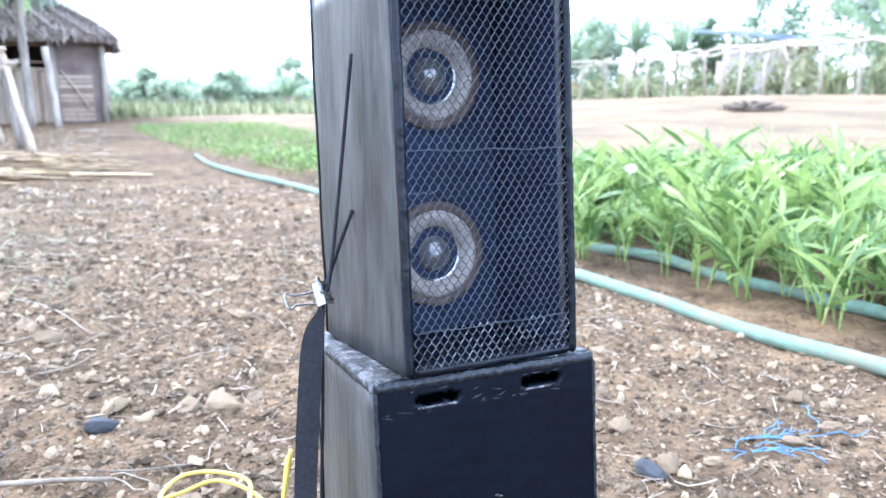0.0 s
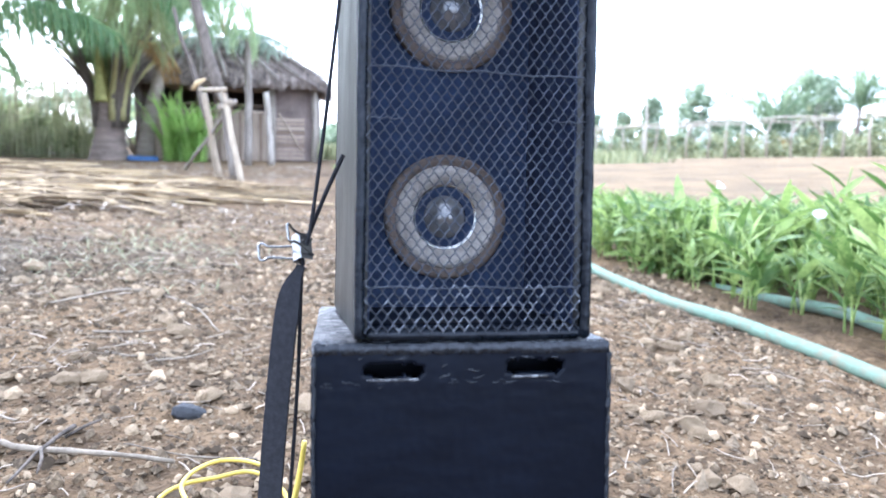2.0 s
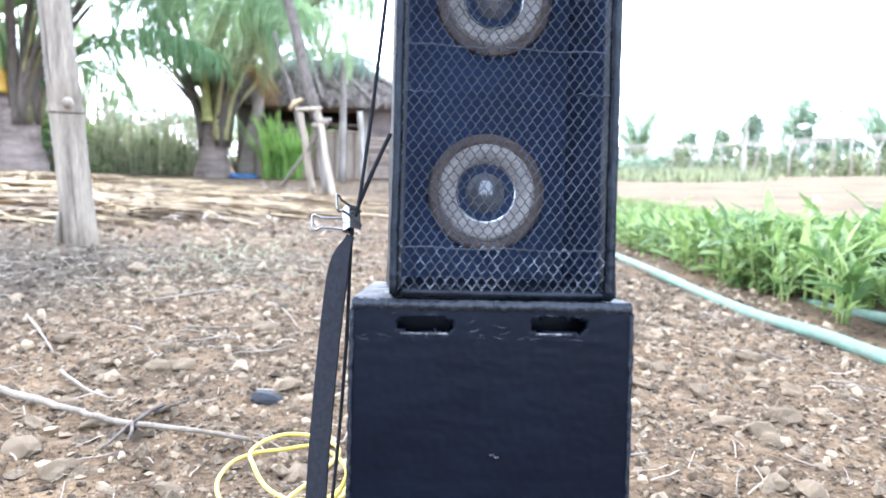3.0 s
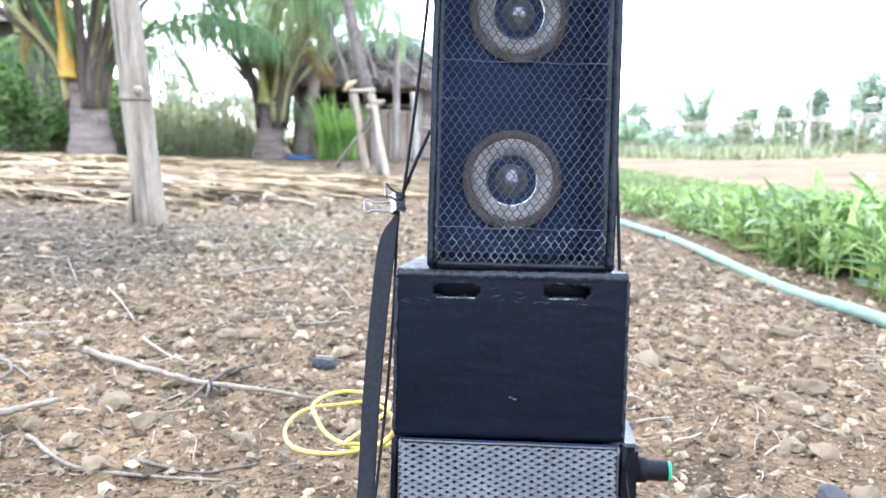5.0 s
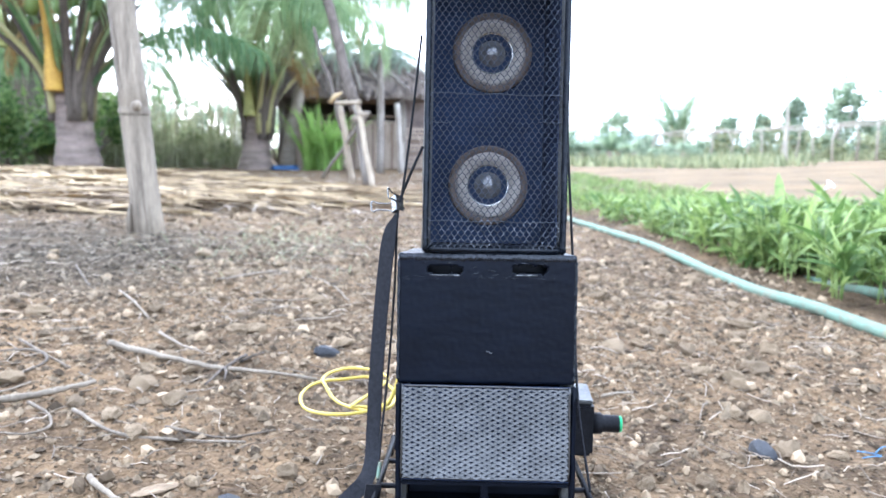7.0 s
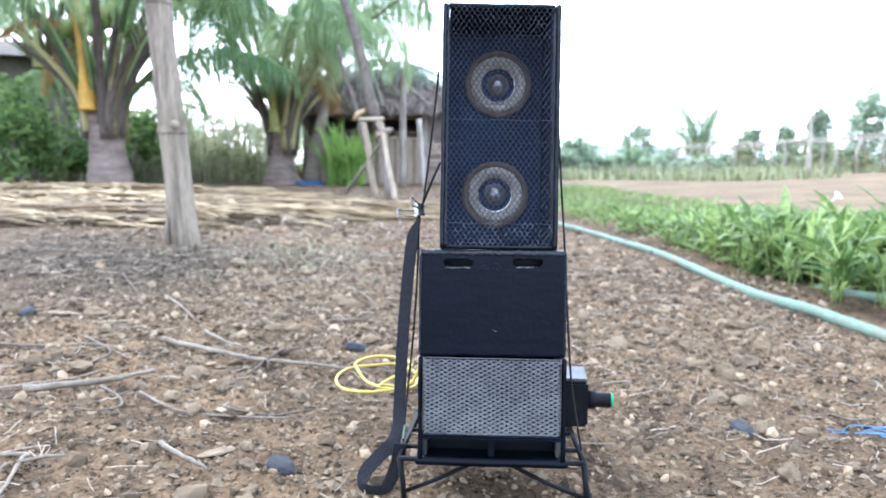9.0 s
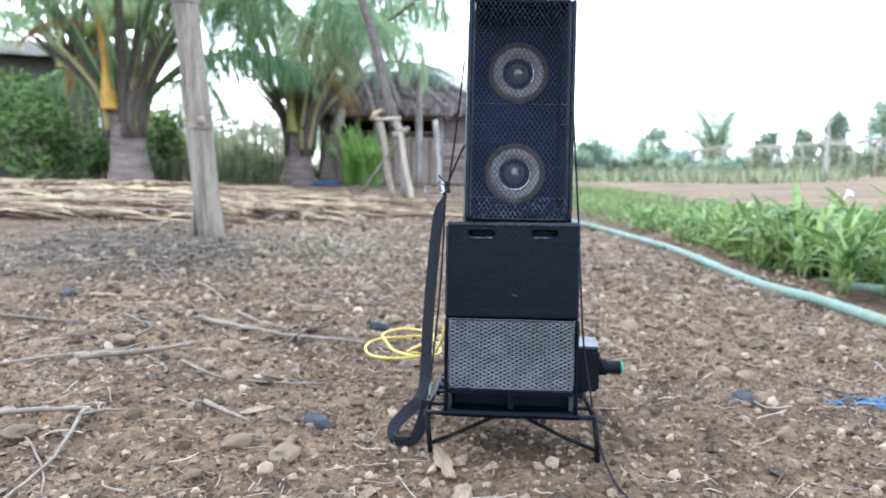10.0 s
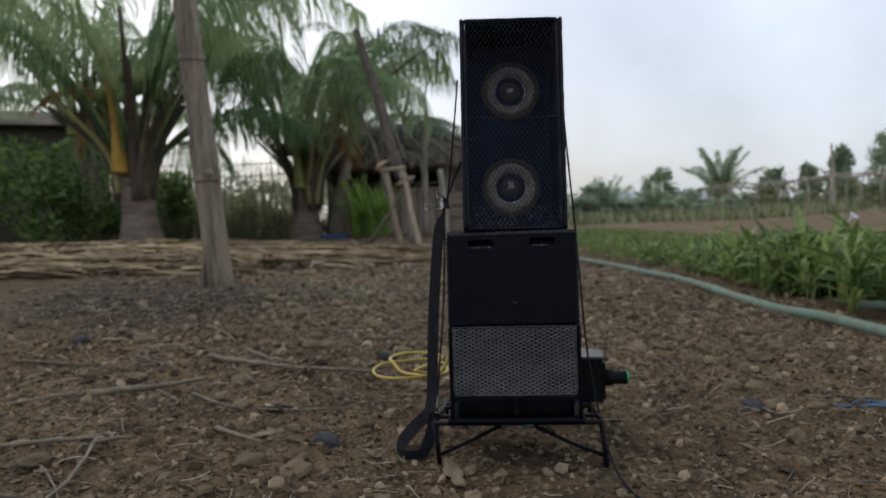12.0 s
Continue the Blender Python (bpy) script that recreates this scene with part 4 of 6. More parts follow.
def twig(ctrl, r=0.003, label="thin pale dry twig lying on the soil", mat=None, lift=0.003, forks=()):
    r *= 0.78
    pts = [(x, y, top(x, y) + lift + r + (h if h else 0)) for x, y, *hh in ctrl for h in [hh[0] if hh else 0]]
    cp = curve_points(pts, 5)
    n = len(cp)
    q = rng_for(int(abs(ctrl[0][0] * 1000) + abs(ctrl[0][1] * 777)))
    for p in cp:
        p += Vector((q.uniform(-1, 1), q.uniform(-1, 1), q.uniform(-0.5, 0.5))) * r * 0.28
    g = Geo().tube(cp, [r * (1 - 0.55 * i / n) * q.uniform(0.85, 1.15) for i in range(n)], 6)
    for a, b in forks:
        za, zb = top(*a) + lift + r, top(*b) + lift + r
        g.tube([(*a, za), ((a[0] + b[0]) / 2 + r, (a[1] + b[1]) / 2, (za + zb) / 2 + r), (*b, zb)], [r * 0.8, r * 0.7, r * 0.4], 5)
    return solo("twig", g, mat or M_TWIG, label, "twig", "dry twigs on the soil")


twig([(-0.60, 0.592), (-0.56, 0.572), (-0.47, 0.525), (-0.39, 0.483), (-0.31, 0.462), (-0.23, 0.442)], 0.0068, "long pale dry stalk lying on the soil", M_STALK, lift=0.006)
twig([(-0.355, 0.525), (-0.37, 0.47), (-0.372, 0.39)], 0.0034, "short dark forked twig across the stalk", M_DARKWOOD, forks=[((-0.37, 0.47), (-0.348, 0.40)), ((-0.36, 0.51), (-0.33, 0.54))], lift=0.012)
twig([(-0.57, -0.03), (-0.542, -0.026), (-0.469, -0.107), (-0.43, -0.17)], 0.0026)
twig([(-0.66, -0.03), (-0.60, 0.03), (-0.520, 0.052), (-0.512, 0.035), (-0.49, -0.02), (-0.469, -0.10), (-0.46, -0.2)], 0.0044, "bent pale dry stalk lying on the soil", M_STALK, forks=[((-0.512, 0.03), (-0.465, 0.05))], lift=0.006)
twig([(-0.95, 0.53), (-0.80, 0.535), (-0.688, 0.525), (-0.64, 0.47), (-0.66, 0.40)], 0.004)
twig([(-0.66, 0.27), (-0.58, 0.325), (-0.55, 0.36), (-0.525, 0.395)], 0.0075, "stout pale dry stalk lying on the soil", M_STALK, lift=0.005)
twig([(-0.76, 0.23), (-0.687, 0.30), (-0.637, 0.36), (-0.62, 0.40)], 0.003)
twig([(-0.390, 0.112), (-0.35, 0.07), (-0.300, 0.028)], 0.0048, "short pale split stalk lying on the soil", M_STALK)
twig([(-0.62, 1.20), (-0.52, 1.38), (-0.36, 1.22), (-0.27, 1.006)], 0.004, "thin curved dry stem on the soil")
twig([(-0.374, 0.26), (-0.30, 0.25), (-0.24, 0.262)], 0.0026)
twig([(-0.42, 0.86), (-0.37, 0.83), (-0.33, 0.86)], 0.003)
twig([(-0.56, 0.69), (-0.49, 0.62), (-0.44, 0.58)], 0.0034)
twig([(-0.50, 0.29), (-0.42, 0.235), (-0.34, 0.23), (-0.265, 0.22)], 0.0034, "long thin dry stalk lying on the soil")
twig([(-0.57, 0.31), (-0.53, 0.285), (-0.50, 0.235), (-0.515, 0.21), (-0.55, 0.205)], 0.0028, "thin dry stem bent in a loop on the soil")
twig([(-0.79, 1.03), (-0.70, 0.90), (-0.62, 0.79)], 0.0038)
twig([(-1.06, 1.35), (-0.96, 1.20), (-0.87, 1.06)], 0.004)
twig([(-0.75, 0.59), (-0.65, 0.50), (-0.543, 0.422)], 0.003)
rt = rng_for(31)
for i in range(34):
    y = rt.uniform(-0.25, 2.6)
    x = rt.uniform(-1.3 - 0.2 * y, 0.62)
    if abs(x) < 0.24 and y < 0.4:
        continue
    d, L = rt.uniform(-0.7, 0.7) + (math.pi if rt.random() < 0.5 else 0), rt.uniform(0.05, 0.17)
    k = rt.uniform(-0.4, 0.4)
    twig([(x, y), (x + L * 0.5 * math.cos(d), y + L * 0.5 * math.sin(d)), (x + L * math.cos(d + k), y + L * math.sin(d + k))], rt.uniform(0.0014, 0.003) * (1 + 0.25 * max(0, y)))


def husk(x, y, rz, L, w, label):
    g = Geo()
    n, k = 15, 6
    verts = []
    for i in range(n):
        t = i / (n - 1)
        ww = w * math.sin(math.pi * (0.05 + 0.88 * t)) ** 0.6 * (1 + 0.45 * noise.noise((t * 6, L * 70, 2.0)))
        for j in range(k):
            s = j / (k - 1) * 2 - 1
            verts.append((s * ww / 2, (t - 0.5) * L, 0.003 + 0.16 * w * (1 - s * s) * math.sin(math.pi * t) + 0.0022 * noise.noise((s * 2, t * 5, L * 90))))
    faces = [(i * k + j, i * k + j + 1, (i + 1) * k + j + 1, (i + 1) * k + j) for i in range(n - 1) for j in range(k - 1)]
    g.add(verts, faces)
    ob = solo("dry_husk", g, M_HUSK, label, "husk", m=pose(x, y, top(x, y) + 0.002, 0, 0, rz))
    ob.modifiers.new("thick", "SOLIDIFY").thickness = 0.0012
    return ob


husk(-0.070, -0.025, 14, 0.085, 0.020, "dry pale leaf husk lying before the stand")
husk(-0.046, -0.098, -4, 0.05, 0.019, "broken dry pale leaf husk lying before the stand")
husk(-0.315, 0.092, -50, 0.045, 0.018, "curled whitish dry leaf on the soil")
husk(-0.90, 0.775, 80, 0.09, 0.02, "curled whitish dry leaf on the soil")


# ---- hoses ----
def hose(label, ctrl, r):
    return solo("garden_hose", Geo().tube(curve_points([(0.96 * x - 0.002, 0.96 * y - 0.024, top(x, y) + r * 0.8 + h) for x, y, h in ctrl], 6), r, 14), M_HOSE, label, "hose", "garden hoses")


hose("long faded green garden hose along the planted bed", [(1.02, -0.35, 0), (0.965, 0.10, 0), (0.92, 0.42, 0), (0.885, 0.60, 0), (0.868, 0.74, 0), (0.852, 0.90, 0), (0.835, 1.04, 0), (0.808, 1.20, 0.003), (0.765, 1.42, 0.002), (0.735, 1.72, 0),
     (0.715, 1.98, 0), (0.69, 2.45, 0), (0.60, 2.98, 0), (0.51, 3.42, 0), (0.38, 3.85, 0.0), (0.27, 4.6, 0), (0.24, 5.3, 0)], 0.0145)
hose("darker green garden hose lying among the plants", [(1.30, 0.25, 0), (1.235, 0.62, 0), (1.19, 0.88, 0), (1.155, 1.08, 0.004), (1.12, 1.27, 0.006), (1.06, 1.50, -0.004), (1.03, 1.70, -0.02), (1.02, 1.85, -0.04)], 0.0145)


# ---- planted bed ----
def bed_left(y):
    for (y0, x0), (y1, x1) in zip(BED[:-1], BED[1:]):
        if y <= y1:
            return x0 + (x1 - x0) * (y - y0) / (y1 - y0)
    return BED[-1][1]


BED = [(-0.3, 1.22), (0.6, 1.10), (1.1, 0.97), (1.5, 0.87), (2.5, 0.80), (3.9, 0.62), (5.9, 0.18), (9.0, -0.12), (11.0, -0.12)]


def leaf_verts(L, w, bend, fold=0.35, n=6):
    """A pointed arrow-shaped leaf along +y that arches by bend, folded on its midrib."""
    verts, faces = [], []
    for i in range(n + 1):
        t = i / n
        ww = w * (math.sin(math.pi * (0.18 + 0.82 * t)) ** 0.9) * (1.0 if t > 0.05 else 0.55)
        a = bend * t
        y, z = L * t * math.cos(a * 0.6), L * t * math.sin(-a * 0.6)
        verts += [(-ww / 2, y - (0.10 * L if i == 0 else 0), z + fold * ww * 0.5), (0, y, z), (ww / 2, y - (0.10 * L if i == 0 else 0), z + fold * ww * 0.5)]
    for i in range(n):
        o = 3 * i
        faces += [(o, o + 1, o + 4, o + 3), (o + 1, o + 2, o + 5, o + 4)]
    return verts, faces


LEAVES = []
for L, w, b in ((0.14, 0.021, 0.45), (0.11, 0.015, 0.8), (0.165, 0.027, 0.25), (0.125, 0.011, 0.5)):
    LEAVES.append(Geo().add(*leaf_verts(L, w, b)).mesh("leaf", M_LEAF))


def spinach(seed, height, n_stems):
    r = rng_for(seed)
    p = thing("water_spinach", "leafy green water spinach plant growing in the bed", "plant", group="water spinach in the bed")
    for s in range(n_stems):
        a, lean, h = r.uniform(0, 6.28), r.uniform(0.1, 0.55), height * r.uniform(0.65, 1.05)
        bx, by = r.uniform(-0.03, 0.03), r.uniform(-0.03, 0.03)
        pts = [(bx + math.cos(a) * lean * h * (k / 5) ** 1.4, by + math.sin(a) * lean * h * (k / 5) ** 1.4, h * k / 5) for k in range(6)]
        part("stem", Geo().tube(pts, [0.0035, 0.0033, 0.003, 0.0027, 0.0023, 0.0016], 5), M_STEM, p, "", True)
        for k in range(r.randint(4, 6)):
            t = 0.22 + 0.78 * (k + r.uniform(0, 0.8)) / 7
            q = Vector(pts[0]).lerp(Vector(pts[-1]), t)
            i = min(4, int(t * 5))
            q = Vector(pts[i]).lerp(Vector(pts[i + 1]), t * 5 - i)
            up = r.uniform(15, 70) + 18 * t
            part("leaf", LEAVES[r.choice((0, 0, 1, 2, 2, 3))], None, p, "", m=pose(q.x, q.y, q.z, up, r.uniform(-35, 35), r.uniform(0, 360)) @ Matrix.Scale(r.uniform(0.75, 1.2), 4))
    return p


variants = [spinach(200 + i, h, n) for i, (h, n) in enumerate(((0.24, 5), (0.36, 3), (0.19, 5), (0.28, 4), (0.22, 5)))]
rp = rng_for(15)
spots = [(1.04, 0.62), (1.10, 0.70), (1.15, 0.58), (1.17, 0.66), (1.12, 0.52), (1.13, 0.80), (1.20, 0.74), (1.06, 0.46), (1.19, 1.50), (1.22, 1.26),
         (1.32, 0.95), (1.42, 0.86), (1.26, 1.12), (1.55, 1.02), (1.38, 1.22), (1.30, 1.42), (1.48, 1.36), (1.62, 1.18), (1.36, 1.62), (1.52, 1.74)]
for i in range(2600):
    y = rp.uniform(-0.25, 2.25)
    x = bed_left(y) + 1.15 * rp.random() ** 1.2 + rp.uniform(-0.02, 0.05)
    gap = (0.075 if x < bed_left(y) + 0.35 else 0.095) + 0.05 * max(0, x - 1.5)
    if all((x - a) ** 2 + (y - b) ** 2 > gap ** 2 for a, b in spots):
        spots.append((x, y))
    if len(spots) >= 190:
        break
for i, (x, y) in enumerate(spots):
    m = pose(x, y, top(x, y) - 0.004, rp.uniform(-6, 6), rp.uniform(-6, 6), rp.uniform(0, 360)) @ Matrix.Scale((rp.uniform(0.6, 0.85) if i < 10 else rp.choice((0.6, 0.72, 0.82, 0.92, 1.02, 1.2)) * rp.uniform(0.92, 1.08) * (1.24 - 0.48 * smooth_step(1.0, 2.2, y))), 4)
    if 10 <= i < 20:
        m = pose(x, y, top(x, y) - 0.004, 0, 0, 40 * i) @ Matrix.Scale(rp.uniform(1.2, 1.4), 4)
        copy_thing(variants[1], m)
    elif i < len(variants):
        variants[i].matrix_basis = m
    else:
        copy_thing(variants[i % len(variants)], m)


def far_spinach():
    r = rng_for(16)
    g = Geo()
    pools = [leaf_verts(L, w, b, n=3) for L, w, b in ((0.075, 0.016, 0.5), (0.06, 0.012, 0.9), (0.09, 0.018, 0.3))]
    for i in range(2250):
        y = 1.7 + 9.1 * r.random() ** 1.25
        x = bed_left(y) + 1.75 * r.random() + r.uniform(-0.03, 0.06)
        if i >= 1900:
            y = r.uniform(-0.2, 1.8)
            x = bed_left(y) + r.uniform(0.6, 1.9)
        z = top(x, y)
        tall = (0.31 - 0.15 * smooth_step(1.6, 3.6, y) - 0.07 * smooth_step(3, 6, y)) * r.uniform(0.7, 1.08)
        h, k_ = tall * 0.66, tall / 0.19
        for k in range(12):
            t = r.uniform(0.1, 1.0)
            m = pose(x + r.uniform(-0.05, 0.05), y + r.uniform(-0.05, 0.05), z + h * t - 0.01, r.uniform(0, 72), r.uniform(-30, 30), r.uniform(0, 360)) @ Matrix.Scale(k_ * r.uniform(0.75, 1.1), 4)
            g.add(*pools[k % 3], m)
        g.tube([(x, y, z), (x + r.uniform(-0.04, 0.04), y + r.uniform(-0.04, 0.04), z + h)], [0.003, 0.002], 3, False)
    return solo("water_spinach_rows", g, M_LEAF_MANY, "dense green water spinach farther along the bed", "plants", kind="stuff")


far_spinach()


def flower(x, y, z, rx, rz):
    f = thing("white_flower", "white trumpet flower low among the water spinach", "flower", pose(x, y, z, rx, 0, rz) @ Matrix.Scale(0.8, 4), "white flowers")
    part("corolla", Geo().lathe([(0.003, 0.0), (0.004, 0.018), (0.008, 0.032), (0.017, 0.043), (0.0235, 0.046)], 10), M_FLOWER, f, "", True)
    part("stalk", Geo().tube([(0, 0, 0.001), (0.003, 0, -0.03), (0, 0.002, -0.07)], [0.0022, 0.002, 0.002], 5), M_STEM, f, "", True)


flower(1.09, 1.76, 0.012, 35, 20)
flower(1.33, 2.3, 0.205, 45, 40)
flower(1.28, 1.6, 0.16, 40, -30)


def soil_weeds():
    """Thin grey-green weeds and fine stalks creeping over the soil before the heap."""
    r = rng_for(47)
    g = Geo()
    for i in range(420):
        x, y = r.gauss(-0.62, 0.17), r.gauss(1.95, 0.34)
        L, a = r.uniform(0.02, 0.07), r.uniform(0, 6.28)
        d = Vector((math.cos(a), math.sin(a), r.uniform(0.1, 0.7))) * L
        p = Vector((x, y, top(x, y) + 0.002))
        g.ribbon([p, p + d * 0.6, p + d + Vector((0, 0, -0.3 * d.z))], [(-d.y, d.x, 0)] * 3, [0.0015, 0.003, 0.0006])
    return solo("soil_weeds", g, M_SCRUB, "sparse grey-green weeds creeping over dry soil", "weeds", kind="stuff", smooth=False)


soil_weeds()

# ---- posts and frames near the heap ----
def bamboo_post():
    p = thing("bamboo_post", "thick weathered grey bamboo post standing in the soil", "post", pose(-1.205, 2.15, 0))
    zs = [(-0.02, 0.44), (0.44, 0.93), (0.93, 1.42), (1.42, 1.95)]
    base = top(-1.205, 2.15)
    lean = -0.082
    for z0, z1 in zs:
        r0, r1 = 0.056 - 0.007 * z0, 0.056 - 0.007 * z1
        prof = [(r0 * 1.04, 0.0), (r0 * 1.1, 0.012), (r0 * 0.98, 0.028)] + [(r0 + (r1 - r0) * k / 5 - 0.002 * math.sin(math.pi * k / 5), 0.03 + (z1 - z0 - 0.045) * k / 5) for k in range(6)] + [(r1 * 1.05, z1 - z0 - 0.004)]
        part("internode", Geo().lathe(prof, 22, Matrix.Translation((lean * z0, 0, base + z0)) @ Matrix(((1, 0, lean, 0), (0, 1, 0, 0), (0, 0, 1, 0), (0, 0, 0, 1)))), M_BAMBOO, p, "", True)
    part("splinter", Geo().tube([(-0.056, -0.030, base - 0.02), (-0.058, -0.034, base + 0.06), (-0.052, -0.038, base + 0.12)], [0.022, 0.020, 0.006], 8, True, 0.5), M_BAMBOO, p, "split piece standing off the foot", True)
    z = 0.44
    part("knot", Geo().lathe([(0.001, 0.022), (0.010, 0.020), (0.016, 0.010), (0.020, -0.004)], 12, pose(lean * z + 0.030, -0.050, base + z + 0.03, 70, 0, 25)), M_BAMBOO, p, "broken branch stub at the joint", True)
    for a, z0, z1 in ((-1.25, -0.02, 0.38), (-1.9, 0.5, 0.8), (-0.9, 1.0, 1.4)):
        pts = [(lean * (z0 + (z1 - z0) * k / 6) + (0.0550 - 0.007 * z0) * math.cos(a + 0.03 * math.sin(k * 2)), (0.0550 - 0.007 * z0) * math.sin(a + 0.03 * math.sin(k * 2)), base + z0 + (z1 - z0) * k / 6) for k in range(7)]
        part("crack", Geo().tube(pts, [0.0004, 0.0012, 0.0018, 0.0015, 0.0018, 0.0012, 0.0004], 5), M_DARKWOOD, p, "dark split along the cane")


bamboo_post()


def pole(name, label, a, b, r0, r1, mat=None, group="", wob=0.01, n=8):
    q = rng_for(int(abs(a[0] * 131 + a[1] * 17 + b[2] * 71)))
    pts = []
    for k in range(n + 1):
        t = k / n
        w = wob * math.sin(math.pi * t)
        pts.append(Vector(a).lerp(Vector(b), t) + Vector((q.uniform(-w, w), q.uniform(-w, w), 0)))
    return solo(name, Geo().tube(pts, [(r0 + (r1 - r0) * k / n) * q.uniform(0.93, 1.07) for k in range(n + 1)], 9), mat or M_WOOD, label, "pole", group)


def trestle():
    t = thing("trestle", "rickety pole trestle of grey and peeled wood on the soil", "trestle")

    def leg(name, a, b, r, mat, knots=0):
        q = rng_for(int(abs(a[0] * 100) + r * 1000))
        n = 10
        pts = [Vector(a).lerp(Vector(b), k / n) + Vector((0.004 * math.sin(k * 1.1 + a[1]), 0.003 * math.cos(k * 1.3), 0)) for k in range(n + 1)]
        part(name, Geo().tube(pts, [r * (1 - 0.2 * k / n) * (1.22 if knots and k % 4 == 2 else q.uniform(0.94, 1.05)) for k in range(n + 1)], 10), mat, t, "", True)
    leg("leg", (-0.82, 5.68, 0.0), (-0.975, 5.86, 0.74), 0.026, M_TAN)
    leg("leg", (-0.97, 6.35, 0.0), (-1.05, 6.30, 0.74), 0.032, M_WOOD, 1)
    leg("leg", (-1.20, 7.0, 0.0), (-1.29, 6.85, 0.76), 0.034, M_TAN)
    leg("crossbar", (-0.95, 5.80, 0.735), (-1.36, 7.0, 0.80), 0.020, M_TAN)
    leg("brace", (-1.78, 8.4, 0.0), (-0.90, 6.0, 0.66), 0.020, M_WOOD)
    part("stump", Geo().tube([(-1.42, 7.02, 0.80), (-1.38, 7.0, 0.86), (-1.30, 6.98, 0.90)], [0.018, 0.027, 0.012], 9), M_STRAW, t, "short cut stump end", True)
    for x, y, z in ((-0.93, 5.84, 0.64), (-1.05, 6.3, 0.62)):
        part("lashing", Geo().lathe([(0.036, -0.018), (0.043, -0.01), (0.043, 0.012), (0.036, 0.02)], 12, pose(x, y, z)), M_FIBRE, t, "fibre lashing round the leg", True)


trestle()
pole("tall_pole", "tall weathered grey pole standing before the hut", (-1.30, 10.2, 0), (-1.28, 10.2, 1.70), 0.058, 0.044)
pole("thin_pole", "thin pale stick bound to the tall pole", (-1.27, 10.25, 1.55), (-1.22, 10.25, 2.45), 0.020, 0.012, M_PALE)
pole("leaning_pole", "long dark pole leaning over the trestle", (-1.18, 7.1, 0.72), (-1.80, 8.1, 2.55), 0.062, 0.045, M_DARKWOOD, wob=0.03)
pole("leaning_pole", "thinner dark pole leaning over the trestle", (-1.40, 7.6, 0.55), (-1.86, 8.4, 1.75), 0.03, 0.02, M_DARKWOOD, wob=0.03)
pole("short_post", "short grey post before the hut wall", (-1.02, 10.6, 0), (-1.09, 10.6, 1.02), 0.047, 0.04)


# ---- heap of dried palm fronds ----
def dry_slat(seed):
    r = rng_for(seed)
    L = r.uniform(0.9, 1.8)
    g = Geo()
    n = 7
    pts = [(L * (k / n - 0.5), r.uniform(-0.015, 0.015), 0.02 * math.sin(math.pi * k / n) * r.uniform(-0.3, 1)) for k in range(n + 1)]
    w = r.uniform(0.011, 0.024)
    g.tube(pts, [w * (0.6 + 0.4 * math.sin(math.pi * (0.15 + 0.8 * k / n))) for k in range(n + 1)], 6, True, 0.35)
    return g.mesh("dried_frond", M_STRAW)


def heap_edges(x):
    near = 2.75 + 1.55 * smooth_step(-1.75, -0.35, x)
    return near, 4.7 + 3.6 * smooth_step(-0.6, -3.6, x)


def heap_height(x, v):
    return (0.045 + 0.10 * smooth_step(-1.2, -3.4, x)) * math.sin(math.pi * min(1, 0.12 + 0.86 * v))


SLATS = [dry_slat(i) for i in range(9)]
rh = rng_for(44)
for i in range(295):
    x = -0.95 - 5.3 * rh.random() ** 1.15
    near, far = heap_edges(x)
    v = rh.random() ** 1.1
    y = near + 0.15 + (far - near) * v
    ob = new("dried_frond", SLATS[i % 9])
    ob.matrix_basis = pose(x, y, top(x, y) + 0.012 + heap_height(x, v) * rh.random(), rh.uniform(-8, 8), rh.uniform(-2.5, 2.5), rh.gauss(-14, 17)) @ Matrix.Scale(rh.uniform(0.8, 1.15), 4)
    tagged(ob, "dry tan palm frond lying flat in a heap", "palm frond", "heap of dried fronds")


def litter():
    """Small leaf scraps between and under the fronds."""
    r = rng_for(45)
    g = Geo()
    for i in range(2600):
        x, y = r.uniform(-7.5, -0.3), r.uniform(2.6, 9.5)
        if y < 2.9 - 0.25 * (x + 2) * (x > -2):
            continue
        L, w = r.uniform(0.06, 0.24), r.uniform(0.006, 0.018)
        g.add([(-L / 2, -w / 2, 0), (0, -w / 2, 0.015), (L / 2, 0, 0), (0, w / 2, 0.015)], [(0, 1, 2, 3)], pose(x, y, top(x, y) + 0.006 + 0.02 * r.random(), r.uniform(-15, 15), r.uniform(-8, 8), r.gauss(0, 50)))
    return solo("leaf_litter", g, M_FIBRE, "dry leaf scraps strewn under the palms", "leaf litter", kind="stuff")


litter()


def frond_strips():
    """Split leaf strips lying through the heap."""
    r = rng_for(46)
    g = Geo()
    for i in range(4600):
        x, v = -0.55 - 5.7 * r.random() ** 1.15, r.random()
        near, far = heap_edges(x)
        y = near + (far - near) * v
        L, w = r.uniform(0.3, 0.9), r.uniform(0.005, 0.012)
        z = top(x, y) + 0.01 + heap_height(x, v) * r.random()
        g.add([(-L / 2, -w, 0), (0, -w, 0.03), (L / 2, -w * 0.3, 0), (L / 2, w * 0.3, 0), (0, w, 0.03), (-L / 2, w, 0)], [(0, 1, 4, 5), (1, 2, 3, 4)], pose(x, y, z, r.uniform(-25, 25), r.uniform(-6, 6), r.gauss(-13, 22)))
    return solo("frond_strips", g, M_STRAW_MANY, "loose dry strips of palm leaf in the heap", "palm leaf", kind="stuff", smooth=False)


frond_strips()


